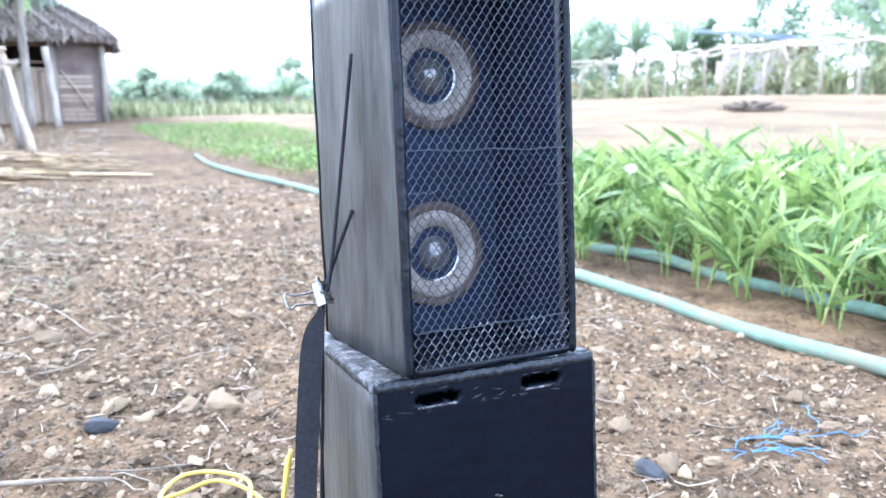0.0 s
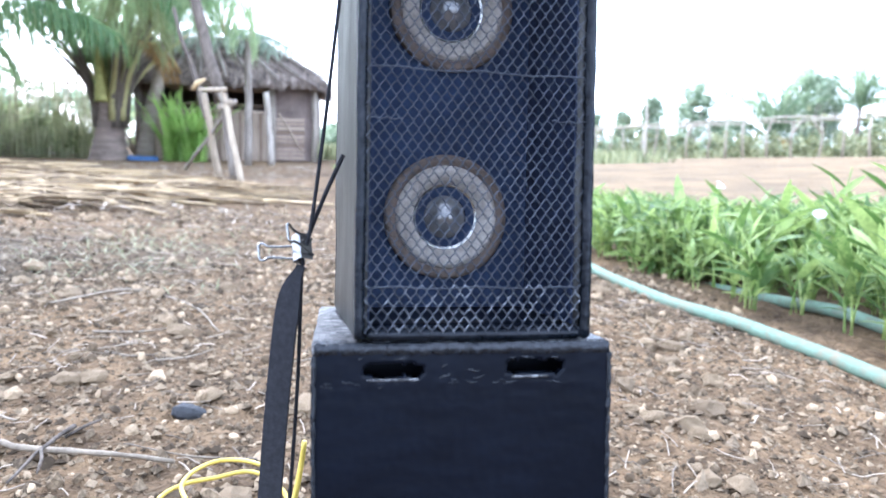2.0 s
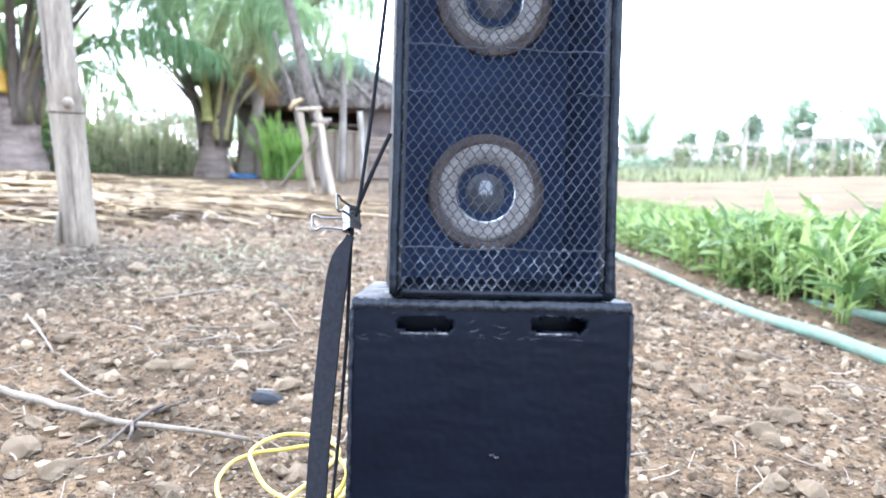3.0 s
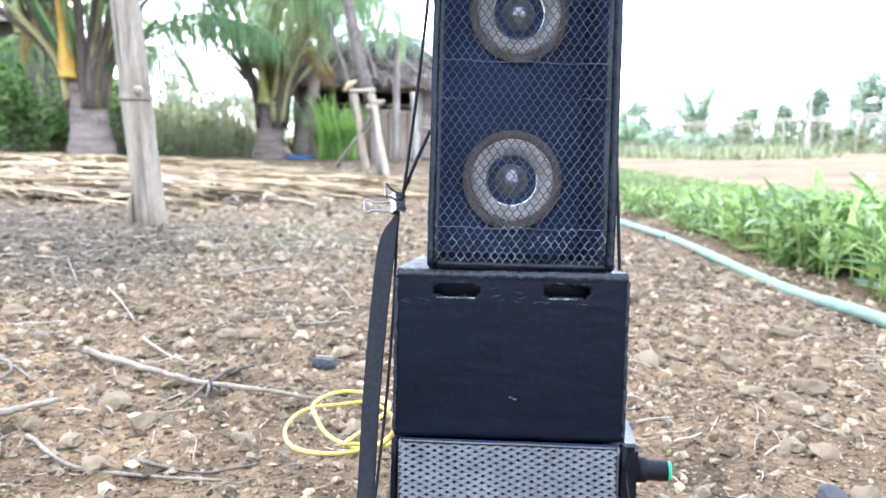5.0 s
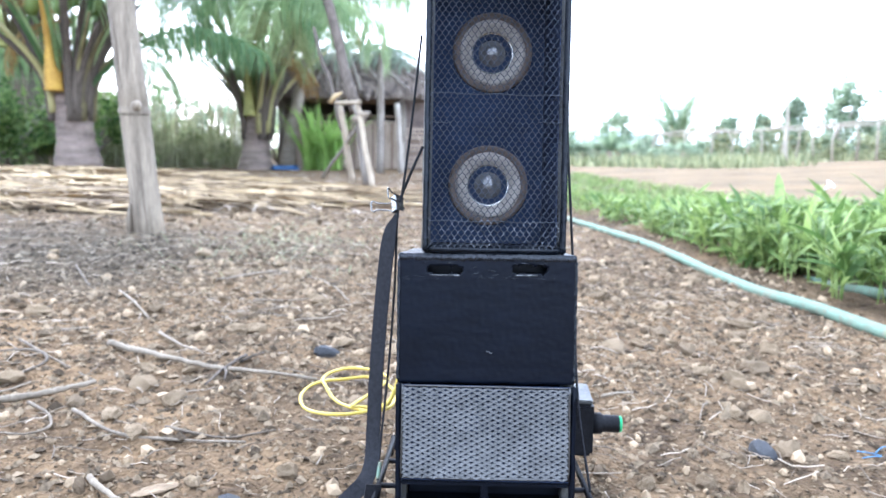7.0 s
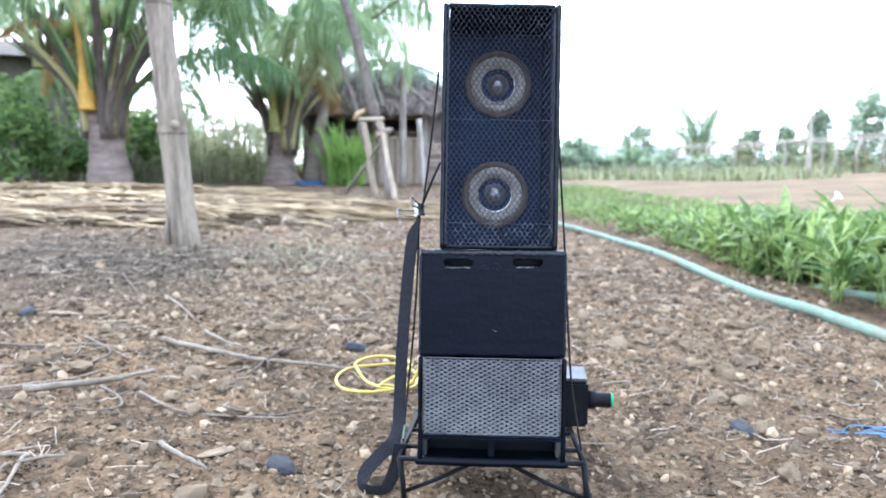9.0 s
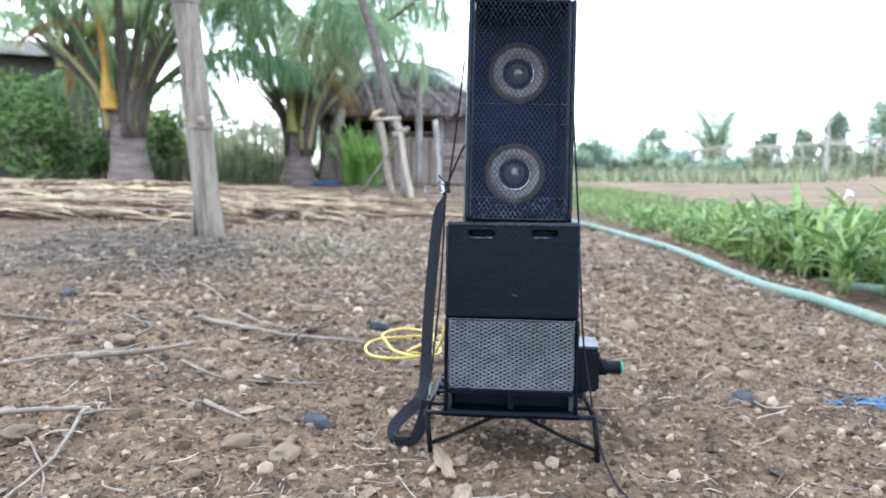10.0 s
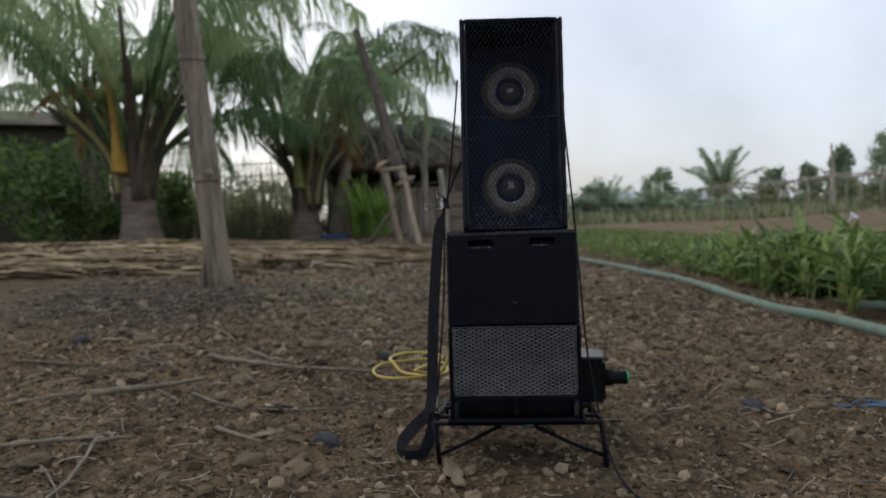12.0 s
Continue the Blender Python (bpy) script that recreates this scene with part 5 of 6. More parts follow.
# ---- palms ----
def frond_mesh(name, L, rise, droop, mat, n=60, leaf=0.8, seed=0, wide=0.014, bare=0.30, curl=1.25):
    """One feather leaf that leaves along +x at the angle rise, arches over, and lets its leaflets hang straight down."""
    r = rng_for(seed)
    g = Geo()
    pts = []
    x = z = 0.0
    for k in range(17):
        pts.append(Vector((x, 0.05 * math.sin(k * 0.4 + seed), z)))
        a = radians(rise) - droop * (k / 16) ** curl
        x += L / 16 * math.cos(a)
        z += L / 16 * math.sin(a)
    g.tube(pts, [0.036 * (1 - 0.85 * k / 16) for k in range(17)], 5)
    for i in range(n):
        t = bare + (1 - bare) * i / n
        k = min(15, int(t * 16))
        p = pts[k].lerp(pts[k + 1], t * 16 - k)
        d = (pts[k + 1] - pts[k]).normalized()
        ll = leaf * (math.sin(math.pi * (0.25 + 0.65 * (t - bare) / (1 - bare))) ** 0.7) * r.uniform(0.75, 1.1)
        for s in (-1, 1):
            if r.random() < 0.06:
                continue
            out = (Vector((0, s, 0.15)) * 0.8 + d * 0.55).normalized()
            q = p + out * ll * r.uniform(0.22, 0.34)
            u = q + (out * 0.45 + Vector((r.uniform(-0.1, 0.1), 0, -0.9))).normalized() * ll * 0.36
            tip = u + Vector((r.uniform(-0.12, 0.12), s * r.uniform(0, 0.16), -1)).normalized() * ll * 0.36
            b = r.uniform(0, 3.14)
            w = (Vector((math.cos(b), math.sin(b), 0)) + d * 0.4).normalized() * wide
            g.add([p - w * 0.5, p + w * 0.5, q + w, q - w, u + w * 0.8, u - w * 0.8, tip], [(0, 1, 2, 3), (3, 2, 4, 5), (5, 4, 6)])
    return g.mesh(name, mat, False)


FRONDS = [(e, frond_mesh("frond", L, e, dr, M_FROND, 80, lf, e, 0.012, 0.36, 1.25 if e < 50 else 2.1)) for e, L, dr, lf in ((20, 2.2, 1.2, 0.75), (45, 2.8, 1.5, 0.85), (62, 3.9, 1.9, 0.95), (73, 4.3, 2.2, 1.0), (84, 4.6, 2.3, 1.0))]
SMALL_FRONDS = [(e, frond_mesh("frond", L, e, dr, M_FROND_HAZE, 44, 0.55, e, 0.028, 0.15)) for e, L, dr in ((0, 2.6, 1.1), (25, 2.8, 1.3), (45, 3.0, 1.2), (65, 3.2, 1.0), (82, 3.3, 0.7))]
CURTAIN = [frond_mesh("frond", L, e, dr, m, 96, lf, 700 + i, 0.011, 0.40, 1.5) for i, (L, e, dr, lf, m) in enumerate(((4.4, 82, 3.0, 1.05, M_FROND), (4.0, 76, 2.9, 1.0, M_FROND), (3.5, 70, 2.8, 0.95, M_FROND_PALE)))]
DRY_FRONDS = [frond_mesh("dry_frond", 2.2, 10, 1.7, M_FROND_DRY, 44, 0.55, 4)]


def palm(x, y, h, r, fronds, label, size=1.0, lean=(0, 0), dry=3, nuts=0, seed=0, petioles=True, low=-10, high=80, kinds=None, sheath=None, nut_z=0.6, curtain=(), bark=None):
    kinds = kinds or FRONDS
    q = rng_for(seed)
    p = thing("coconut_palm", label, "palm tree", pose(x, y, level(x, y)))
    pts, rad = [], []
    n = 14
    for k in range(n + 1):
        t = k / n
        pts.append((lean[0] * t ** 1.3, lean[1] * t ** 1.3, -0.05 + (h + 0.05) * t))
        rad.append(r * (1.22 - 0.35 * min(1, t * 2.2) - 0.05 * t) * (1.035 if k % 2 else 0.975))
    part("trunk", Geo().tube(pts, rad, 16), bark or M_TRUNK, p, "ringed grey-brown trunk", True)
    c = Vector(pts[-1])
    for i in range(fronds):
        az_ = 360 * i / fronds * 2.4 + q.uniform(-18, 18)
        elv = low + (high - low) * (i + 0.5) / fronds
        part("frond", min(kinds, key=lambda e: abs(e[0] - elv))[1], None, p, "", m=pose(c.x, c.y, c.z - 0.05 + 0.15 * i / fronds, 0, 0, az_) @ pose(r * 0.5, 0, 0, q.uniform(-12, 12), q.uniform(-5, 5)) @ Matrix.Scale(size * q.uniform(0.85, 1.1), 4))
    for i, az_ in enumerate(curtain):
        part("frond", CURTAIN[i % 3], None, p, "long frond hanging like a curtain", m=pose(c.x, c.y, c.z, 0, 0, az_) @ pose(r * 0.4, 0, 0, q.uniform(-10, 10)) @ Matrix.Scale(q.uniform(0.88, 1.06), 4))
    for i in range(dry):
        part("dry_frond", DRY_FRONDS[0], None, p, "hanging brown dead frond", m=pose(c.x, c.y, c.z, 0, 0, q.uniform(0, 360)) @ pose(0, 0, 0.9 * size if petioles else 0, 0, q.uniform(-25, 10), 0) @ Matrix.Scale(size * q.uniform(0.45, 0.7) * (1 if petioles else 1.7), 4))
    if petioles:
        for i in range(30):
            a = -1.75 if i == 0 else 2 * math.pi * i / 29 * 3 + q.uniform(-0.3, 0.3)
            if i and abs((a + 1.75 + math.pi) % (2 * math.pi) - math.pi) < 0.55:
                a += 0.9
            d = Vector((math.cos(a), math.sin(a), 0))
            L = (q.uniform(1.5, 2.0) if i % 2 else q.uniform(0.7, 1.3)) * size
            out = q.uniform(0.32, 0.60) if i % 2 else q.uniform(0.5, 0.85)
            fat = q.uniform(0.75, 1.1) * size
            mat, note = (M_DARKWOOD, "dark brown old leaf base") if i % 4 else (M_PETIOLE, "brown-green leaf stalk")
            rad = [0.11 * fat, 0.10 * fat, 0.06 * fat, 0.035 * fat]
            if i == 0:
                mat, note, L, out, rad = sheath or M_OLIVE, "thick yellow leaf base" if sheath else "thick olive leaf base", 1.6 * size, 0.14, [0.21 * size, 0.19 * size, 0.10 * size, 0.08 * size]
            z0 = -0.16 - 0.10 * (i % 3)
            part("petiole", Geo().tube(curve_points([c + d * r * (0.98 if i == 0 else 0.78) + Vector((0, 0, 0 if i == 0 else z0)), c + d * r * 1.0 + Vector((0, 0, 0.12)), c + d * (r + 0.30 * out * L) + Vector((0, 0, 0.48 * L)), c + d * (r + out * L) + Vector((0, 0, L))], 3),
                                      [rad[0], rad[0] * 0.98, rad[1], rad[1], rad[1] * 0.85, rad[2] * 1.2, rad[2], rad[2] * 0.9, rad[3] * 1.1, rad[3]], 8, True, 0.55), mat, p, note, True)
    for i in range(nuts):
        a, ro = q.uniform(0, 6.28), r + q.uniform(-0.02, 0.16)
        part("coconut", Geo().lathe([(0.001, -0.12), (0.06, -0.105), (0.095, -0.03), (0.09, 0.05), (0.05, 0.11), (0.001, 0.13)], 12), M_COCONUT, p, "green coconut", True,
             pose(c.x + ro * math.cos(a), c.y + ro * math.sin(a), c.z + nut_z + q.uniform(-0.15, 0.3)))
    return p


palm(-5.08, 9.0, 1.02, 0.27, 19, "stout young coconut palm with yellow leaf bases and hanging fronds", 1.0, (-0.05, 0), 3, 16, 3, True, 44, 90, sheath=M_SHEATH, nut_z=1.15)
palm(-3.45, 11.4, 0.84, 0.25, 16, "stout young coconut palm with green coconuts and drooping fronds", 0.95, (0.05, 0), 4, 9, 4, True, 68, 90, sheath=M_OLIVE, nut_z=0.75, curtain=(-46, -78, -62, -98, -38, 88, -112, -54, 70))
palm(-3.10, 12.0, 2.5, 0.11, 6, "slim leaning coconut palm beside the hut", 0.40, (0.62, -0.1), 6, 0, 6, False, 62, 90, bark=M_TRUNK_LIT)
palm(-8.2, 12.5, 2.0, 0.25, 13, "coconut palm among bushes", 1.0, (0.3, 0), 2, 0, 7, True, 35, 85)
palm(-10.5, 9.5, 1.8, 0.25, 11, "coconut palm among bushes", 1.1, (0.3, 0), 2, 0, 8, True, 30, 80)


def arching_frond():
    """One long sparse frond that reaches out over the trestle."""
    f = thing("arching_frond", "long sparse palm frond reaching out over the trestle", "palm frond")
    spine = curve_points([(-3.2, 11.4, 1.5), (-2.6, 11.3, 2.2), (-1.92, 11.2, 2.58), (-1.45, 11.2, 2.9), (-1.18, 11.2, 3.08)], 5)
    part("stalk", Geo().tube(spine, [0.04 * (1 - 0.75 * k / len(spine)) for k in range(len(spine))], 6), M_PETIOLE, f, "", True)
    r = rng_for(52)
    for k in range(9, len(spine)):
        for sgn in (-1, 1):
            for k2 in range(2):
                p, L = spine[k], r.uniform(0.18, 0.42)
                q = p + Vector((0.3 * sgn * L + 0.1, 0.3 * sgn * L, -0.35 * L))
                part("leaflet", Geo().ribbon([p, q, q + Vector((0.05, 0, -0.6 * L))], [(0.3, 1, 0.3)] * 3, [0.02, 0.035, 0.004]), M_FROND, f)
    hang = [Vector((-1.12, 11.2, 3.0)), Vector((-1.08, 11.2, 2.7)), Vector((-1.14, 11.2, 2.42))]
    for k in range(7):
        o = Vector((r.uniform(-0.06, 0.10), r.uniform(-0.1, 0.1), r.uniform(-0.1, 0.1)))
        part("leaflet", Geo().ribbon([h + o * (1 + 0.5 * j) for j, h in enumerate(hang)], [(1, 0.3, 0)] * 3, [0.02, 0.04, 0.006]), M_FROND, f)


arching_frond()


# ---- bushes and trees ----
def leaf_cloud(r, centres, n, leaf, squash=0.8):
    g = Geo()
    for i in range(n):
        cx, cy, cz, cr = centres[i % len(centres)]
        a, b = r.uniform(0, 6.28), math.acos(r.uniform(-1, 1))
        d = cr * r.random() ** 0.4
        p = (cx + d * math.sin(b) * math.cos(a), cy + d * math.sin(b) * math.sin(a), cz + d * math.cos(b) * squash)
        if p[2] < 0.02:
            continue
        s = leaf * r.uniform(0.6, 1.3)
        g.add([(-0.3 * s, 0, 0), (0, -0.5 * s, 0.1 * s), (0.3 * s, 0, 0), (0, 0.9 * s, -0.1 * s)], [(0, 1, 2, 3)], pose(*p, r.uniform(0, 360), r.uniform(0, 360), r.uniform(0, 360)))
    return g


def bush(x, y, w, h, label, mat, n=1400, leaf=0.10, seed=0, name="bush", category="bush", trunk=0.04, blobs=9):
    r = rng_for(seed)
    b = thing(name, label, category, pose(x, y, level(x, y)))
    centres = []
    t = Geo()
    for i in range(blobs):
        a, d = r.uniform(0, 6.28), w / 2 * r.random() ** 0.6 * 0.8
        cz = h * r.uniform(0.18, 0.86)
        cr = r.uniform(0.16, 0.27) * min(w, h * 1.3)
        centres.append((d * math.cos(a), d * math.sin(a), cz, cr))
        t.tube([(0, 0, 0), (d * 0.3 * math.cos(a), d * 0.3 * math.sin(a), cz * 0.45), (d * math.cos(a), d * math.sin(a), cz)], [trunk, trunk * 0.7, trunk * 0.2], 6)
    part("trunk", t, M_WOOD, b, "branching stems", True)
    part("crown", leaf_cloud(r, centres, n, leaf), mat, b)
    return b


for i, (x, y, w, h, m) in enumerate([(-5.9, 10.9, 1.2, 1.15, M_BUSH), (-7.0, 10.6, 2.0, 2.0, M_BUSH), (-8.3, 9.2, 2.4, 2.1, M_BUSH), (-9.8, 11.5, 3.0, 1.8, M_BUSH), (-6.3, 13.8, 2.2, 0.8, M_BUSH_PALE), (-4.8, 14.2, 2.0, 0.7, M_BUSH_PALE),
                                     (-5.6, 13.6, 1.8, 0.9, M_BUSH_PALE), (-7.6, 14.8, 2.6, 1.6, M_BUSH), (-4.1, 15.4, 1.8, 1.0, M_BUSH_PALE), (-11.5, 8.5, 3.0, 1.6, M_BUSH), (-3.05, 13.9, 1.0, 0.9, M_BUSH), (-6.75, 9.5, 1.7, 1.5, M_BUSH), (-4.45, 12.4, 1.4, 0.65, M_BUSH_PALE), (-5.2, 12.1, 1.6, 0.7, M_BUSH_PALE), (-6.0, 11.9, 1.6, 0.75, M_BUSH_PALE), (-7.7, 8.3, 2.2, 1.9, M_BUSH), (-10.2, 12.4, 3.0, 2.7, M_BUSH), (-6.9, 11.8, 1.4, 1.5, M_BUSH)]):
    bush(x, y, w, h, "tangled green bush behind the palms", m, 800 if m is M_BUSH_PALE else 1500, 0.10, 300 + i)


def blade_shrub(x, y, h, n, label, seed=0, mat=None):
    """A clump of long upright strap leaves."""
    r = rng_for(seed)
    b = thing("strap_leaf_shrub", label, "shrub", pose(x, y, level(x, y)))
    for i in range(n):
        a, lean, L = r.uniform(0, 6.28), r.uniform(0.05, 0.85), h * r.uniform(0.55, 1.1)
        ox, oy = r.uniform(-0.3, 0.3), r.uniform(-0.25, 0.25)
        d = Vector((math.cos(a), math.sin(a), 0))
        s = Vector((-math.sin(a), math.cos(a), 0))
        pts = [Vector((ox, oy, 0)) + d * lean * L * (k / 6) ** 1.8 + Vector((0, 0, L * (k / 6 - 0.18 * lean * (k / 6) ** 3))) for k in range(7)]
        part("leaf", Geo().ribbon(pts, [s] * 7, [0.03, 0.05, 0.06, 0.06, 0.05, 0.035, 0.004]), mat or M_SHRUB, b, "", True)


blade_shrub(-2.36, 11.5, 1.05, 130, "bright green clump of strap leaves before the hut", 9)
solo("plastic_sheet", rough_box(-0.32, 0.32, -0.12, 0.12, 0, 0.10, 0.03, 0.05, 8, 3), M_BLUECLOTH, "crumpled blue plastic sheet on the ground under the palm", "sheet", m=pose(-2.95, 11.3, level(-2.95, 11.3), 0, 0, 10) @ Matrix.Scale(0.65, 4))



def stick_fence():
    """A see-through fence of thin crossed sticks behind the palms."""
    f = thing("stick_fence", "see-through fence of thin pale crossed sticks", "fence")
    r = rng_for(95)
    for i in range(80):
        x = -7.2 + 3.3 * i / 80 + r.uniform(-0.03, 0.03)
        y = 12.6 + 0.3 * (x + 5.5)
        part("stick", Geo().tube([(x, y, 0), (x + r.uniform(-0.12, 0.12), y, r.uniform(1.1, 1.6))], [0.015, 0.010], 5), M_TAN, f, "", True)
    for h in (0.35, 0.65, 0.92, 1.18, 1.4):
        part("rail", Geo().tube([(-7.25, 12.6 - 0.525, h + 0.02), (-5.6, 12.57, h - 0.03), (-4.05, 12.6 + 0.435, h + 0.03)], 0.013, 5), M_TAN, f, "", True)


stick_fence()


def reeds():
    """Tall thin brush standing between the palms and the stick fence."""
    r = rng_for(96)
    g = Geo()
    for i in range(950):
        x = r.uniform(-7.4, -3.55)
        y = 11.75 + 0.25 * (x + 5.5) + r.uniform(-0.35, 0.45)
        h = r.uniform(0.3, 0.95) if i < 650 else r.uniform(0.9, 1.55)
        lean, a = r.uniform(0, 0.30), r.uniform(0, 6.28)
        d, w = Vector((math.cos(a), math.sin(a), 0)), r.uniform(0.006, 0.014)
        p = Vector((x, y, level(x, y) - 0.01))
        g.ribbon([p, p + d * lean * 0.3 * h + Vector((0, 0, 0.55 * h)), p + d * lean * h + Vector((0, 0, h))], [(-d.y, d.x, 0)] * 3, [w, w * 1.5, w * 0.2])
        for k in range(2):
            q = p + d * lean * 0.4 * h + Vector((0, 0, h * r.uniform(0.35, 0.95)))
            b = r.uniform(0, 6.28)
            e = Vector((math.cos(b), math.sin(b), r.uniform(-0.2, 0.7))) * r.uniform(0.08, 0.2)
            g.ribbon([q, q + e * 0.5, q + e], [(-e.y, e.x, 0.1)] * 3, [0.006, 0.022, 0.003])
    return solo("reed_brush", g, M_REED, "pale straw-green reedy brush between the palms and the fence", "brush", kind="stuff", smooth=False)


reeds()

# ---- hut with mat walls and thatched roof ----
def hut():
    h = thing("thatched_hut", "small hut of woven bamboo mats with a ragged thatched roof", "hut")
    X0, X1, Y0, Y1, E = -3.3, -0.52, 12.5, 15.2, 1.28
    w = part("front_wall", Geo().box(X0, -1.17, Y0, Y0 + 0.05, 0, 0.80), M_MAT, h, "woven bamboo mat wall")
    part("front_wall", Geo().box(-1.165, X1, Y0, Y0 + 0.05, 0, E), M_MAT, h, "woven bamboo mat wall")
    part("side_wall", Geo().box(X1 - 0.05, X1, Y0 + 0.055, Y1, 0, E), M_MAT, h, "woven bamboo mat wall")
    part("side_wall", Geo().box(X0, X0 + 0.05, Y0 + 0.055, Y1, 0, E), M_MAT, h, "woven bamboo mat wall")
    part("back_wall", Geo().box(X0 + 0.055, X1 - 0.055, Y1 - 0.05, Y1, 0, E), M_MAT, h, "woven bamboo mat wall")
    r = rng_for(71)
    x = X0 + 0.02
    while x < -1.18:
        d = r.uniform(0.035, 0.06)
        part("bamboo_slat", Geo().box(x, x + d * 0.86, Y0 - 0.03, Y0 - 0.004, 0.0, r.uniform(0.74, 0.84), c=0.006), M_SLAT, w)
        x += d
    for z in (0.80, 0.90):
        part("rail", Geo().tube([(X0, Y0 - 0.02, z), (-2.2, Y0 - 0.03, z + 0.02), (-1.18, Y0 - 0.02, z)], 0.016, 6), M_SLAT, w, "", True)
    dr = part("mat_door", Geo().box(-1.14, -0.62, Y0 - 0.035, Y0 - 0.004, 0.02, 1.16), M_MAT, h, "woven mat door, closed")
    for k in range(16):
        part("mat_strip", Geo().box(-1.12, -0.64, Y0 - 0.043, Y0 - 0.036, 0.04 + k * 0.07, 0.085 + k * 0.07), M_SLAT if k < 10 else M_MAT, dr)
    part("brace", Geo().tube([(-1.06, Y0 - 0.06, 0.80), (-0.88, Y0 - 0.062, 0.52), (-0.70, Y0 - 0.06, 0.20)], 0.012, 6), M_SLAT, dr, "bent bamboo brace", True)
    for x, y in ((X1 + 0.03, Y0 - 0.05), (-1.17, Y0 - 0.06), (-2.3, Y0 - 0.06), (X0, Y0 - 0.06), (X1, Y1)):
        part("post", Geo().tube([(x, y, -0.02), (x + 0.02, y, 0.7), (x, y, 1.34)], [0.055, 0.05, 0.05], 9), M_WOOD, h, "grey wooden post", True)
    # roof: two long slopes and a hipped end, built of thatch tufts over a base
    ex0, ex1, ey0, ey1 = X0 - 0.35, X1 + 0.22, Y0 - 0.35, Y1 + 0.3
    rx0, rx1, ry, rz = X0 + 0.2, -1.55, 13.9, 2.15
    P = [(ex0, ey0, E), (ex1, ey0, E), (ex1, ey1, E), (ex0, ey1, E), (rx0, ry, rz), (rx1, ry, rz)]
    P2 = [(a, b, c - 0.10) for a, b, c in P]
    roof = part("roof", Geo().add(P + P2, [(0, 1, 5, 4), (1, 2, 5), (2, 3, 4, 5), (3, 0, 4), (6, 10, 11, 7), (7, 11, 8), (8, 11, 10, 9), (9, 10, 6), (0, 6, 7, 1), (1, 7, 8, 2), (2, 8, 9, 3), (3, 9, 6, 0)]), M_THATCH, h, "ragged thatch of dry leaves")
    g = Geo()
    for i in range(5200):
        s, t = r.random(), r.random() ** 0.8
        if i % 5 < 3:
            a, b = Vector(P[0]).lerp(Vector(P[1]), s), Vector(P[4]).lerp(Vector(P[5]), s)
        else:
            a, b = Vector(P[1]).lerp(Vector(P[2]), s), Vector(P[5])
        p = a.lerp(b, 1 - t)
        down = (a - b).normalized()
        L = r.uniform(0.10, 0.30)
        down = (down + Vector((r.uniform(-0.7, 0.7), 0, 0))).normalized()
        side = down.cross(Vector((0, 0, 1))).normalized() * r.uniform(0.006, 0.022)
        q = p + down * L + Vector((r.uniform(-0.05, 0.05), r.uniform(-0.05, 0.05), r.uniform(-0.06, 0.03)))
        p = p + Vector((0, 0, r.uniform(0.01, 0.07)))
        g.add([p - side, p + side, q + side * 0.5, q - side * 0.5], [(0, 1, 2, 3)])
    part("thatch", g, M_THATCH, roof, "loose dry leaf strips")
    for k in range(9):
        x = ex0 + 0.2 + k * 0.40
        t = min(1, max(0, (x - ex0) / (ex1 - ex0)))
        b = Vector(P[4]).lerp(Vector(P[5]), t)
        part("roof_pole", Geo().tube([(x, ey0 - 0.05, E + 0.06), (b.x, b.y - 0.3, b.z - 0.03)], 0.018, 6), M_WOOD, roof, "", True)


hut()
# green fronds laid over the roof's shoulder
ROOF_FROND = frond_mesh("cut_frond", 1.25, 12, 1.35, M_FROND_ROOF, 34, 0.52, 77, 0.010, 0.05)
for i, (x, z, a) in enumerate(((-2.30, 2.16, 236), (-2.22, 2.20, 256), (-2.12, 2.22, 274), (-2.02, 2.20, 292), (-1.92, 2.18, 308), (-1.80, 2.14, 324), (-1.70, 2.10, 338))):
    ob = new("cut_frond", ROOF_FROND)
    ob.matrix_basis = pose(x, 13.65, z, 0, 0, a) @ Matrix.Scale((0.9, 1.05, 1.0)[i % 3], 4)
    tagged(ob, "grey-green palm frond laid over the thatched roof", "palm frond", "fronds on the hut roof")

# plain grey house behind the left palms
house = thing("plastered_house", "dull plastered house behind the palms", "house", pose(-9.24, 12.4, 0, 0, 0, 30))
part("wall", Geo().box(-1.6, 1.6, 0, 3.5, 0, 2.25, c=0.02), M_WALL, house, "dusty plaster wall")
part("roof", Geo().add([(-2.0, -0.4, 2.25), (2.0, -0.4, 2.25), (2.0, 3.9, 2.25), (-2.0, 3.9, 2.25), (-2.0, 1.75, 2.8), (2.0, 1.75, 2.8)], [(0, 1, 5, 4), (2, 3, 4, 5), (1, 2, 5), (3, 0, 4), (3, 2, 1, 0)]), M_DARKWOOD, house, "brown weathered roof")


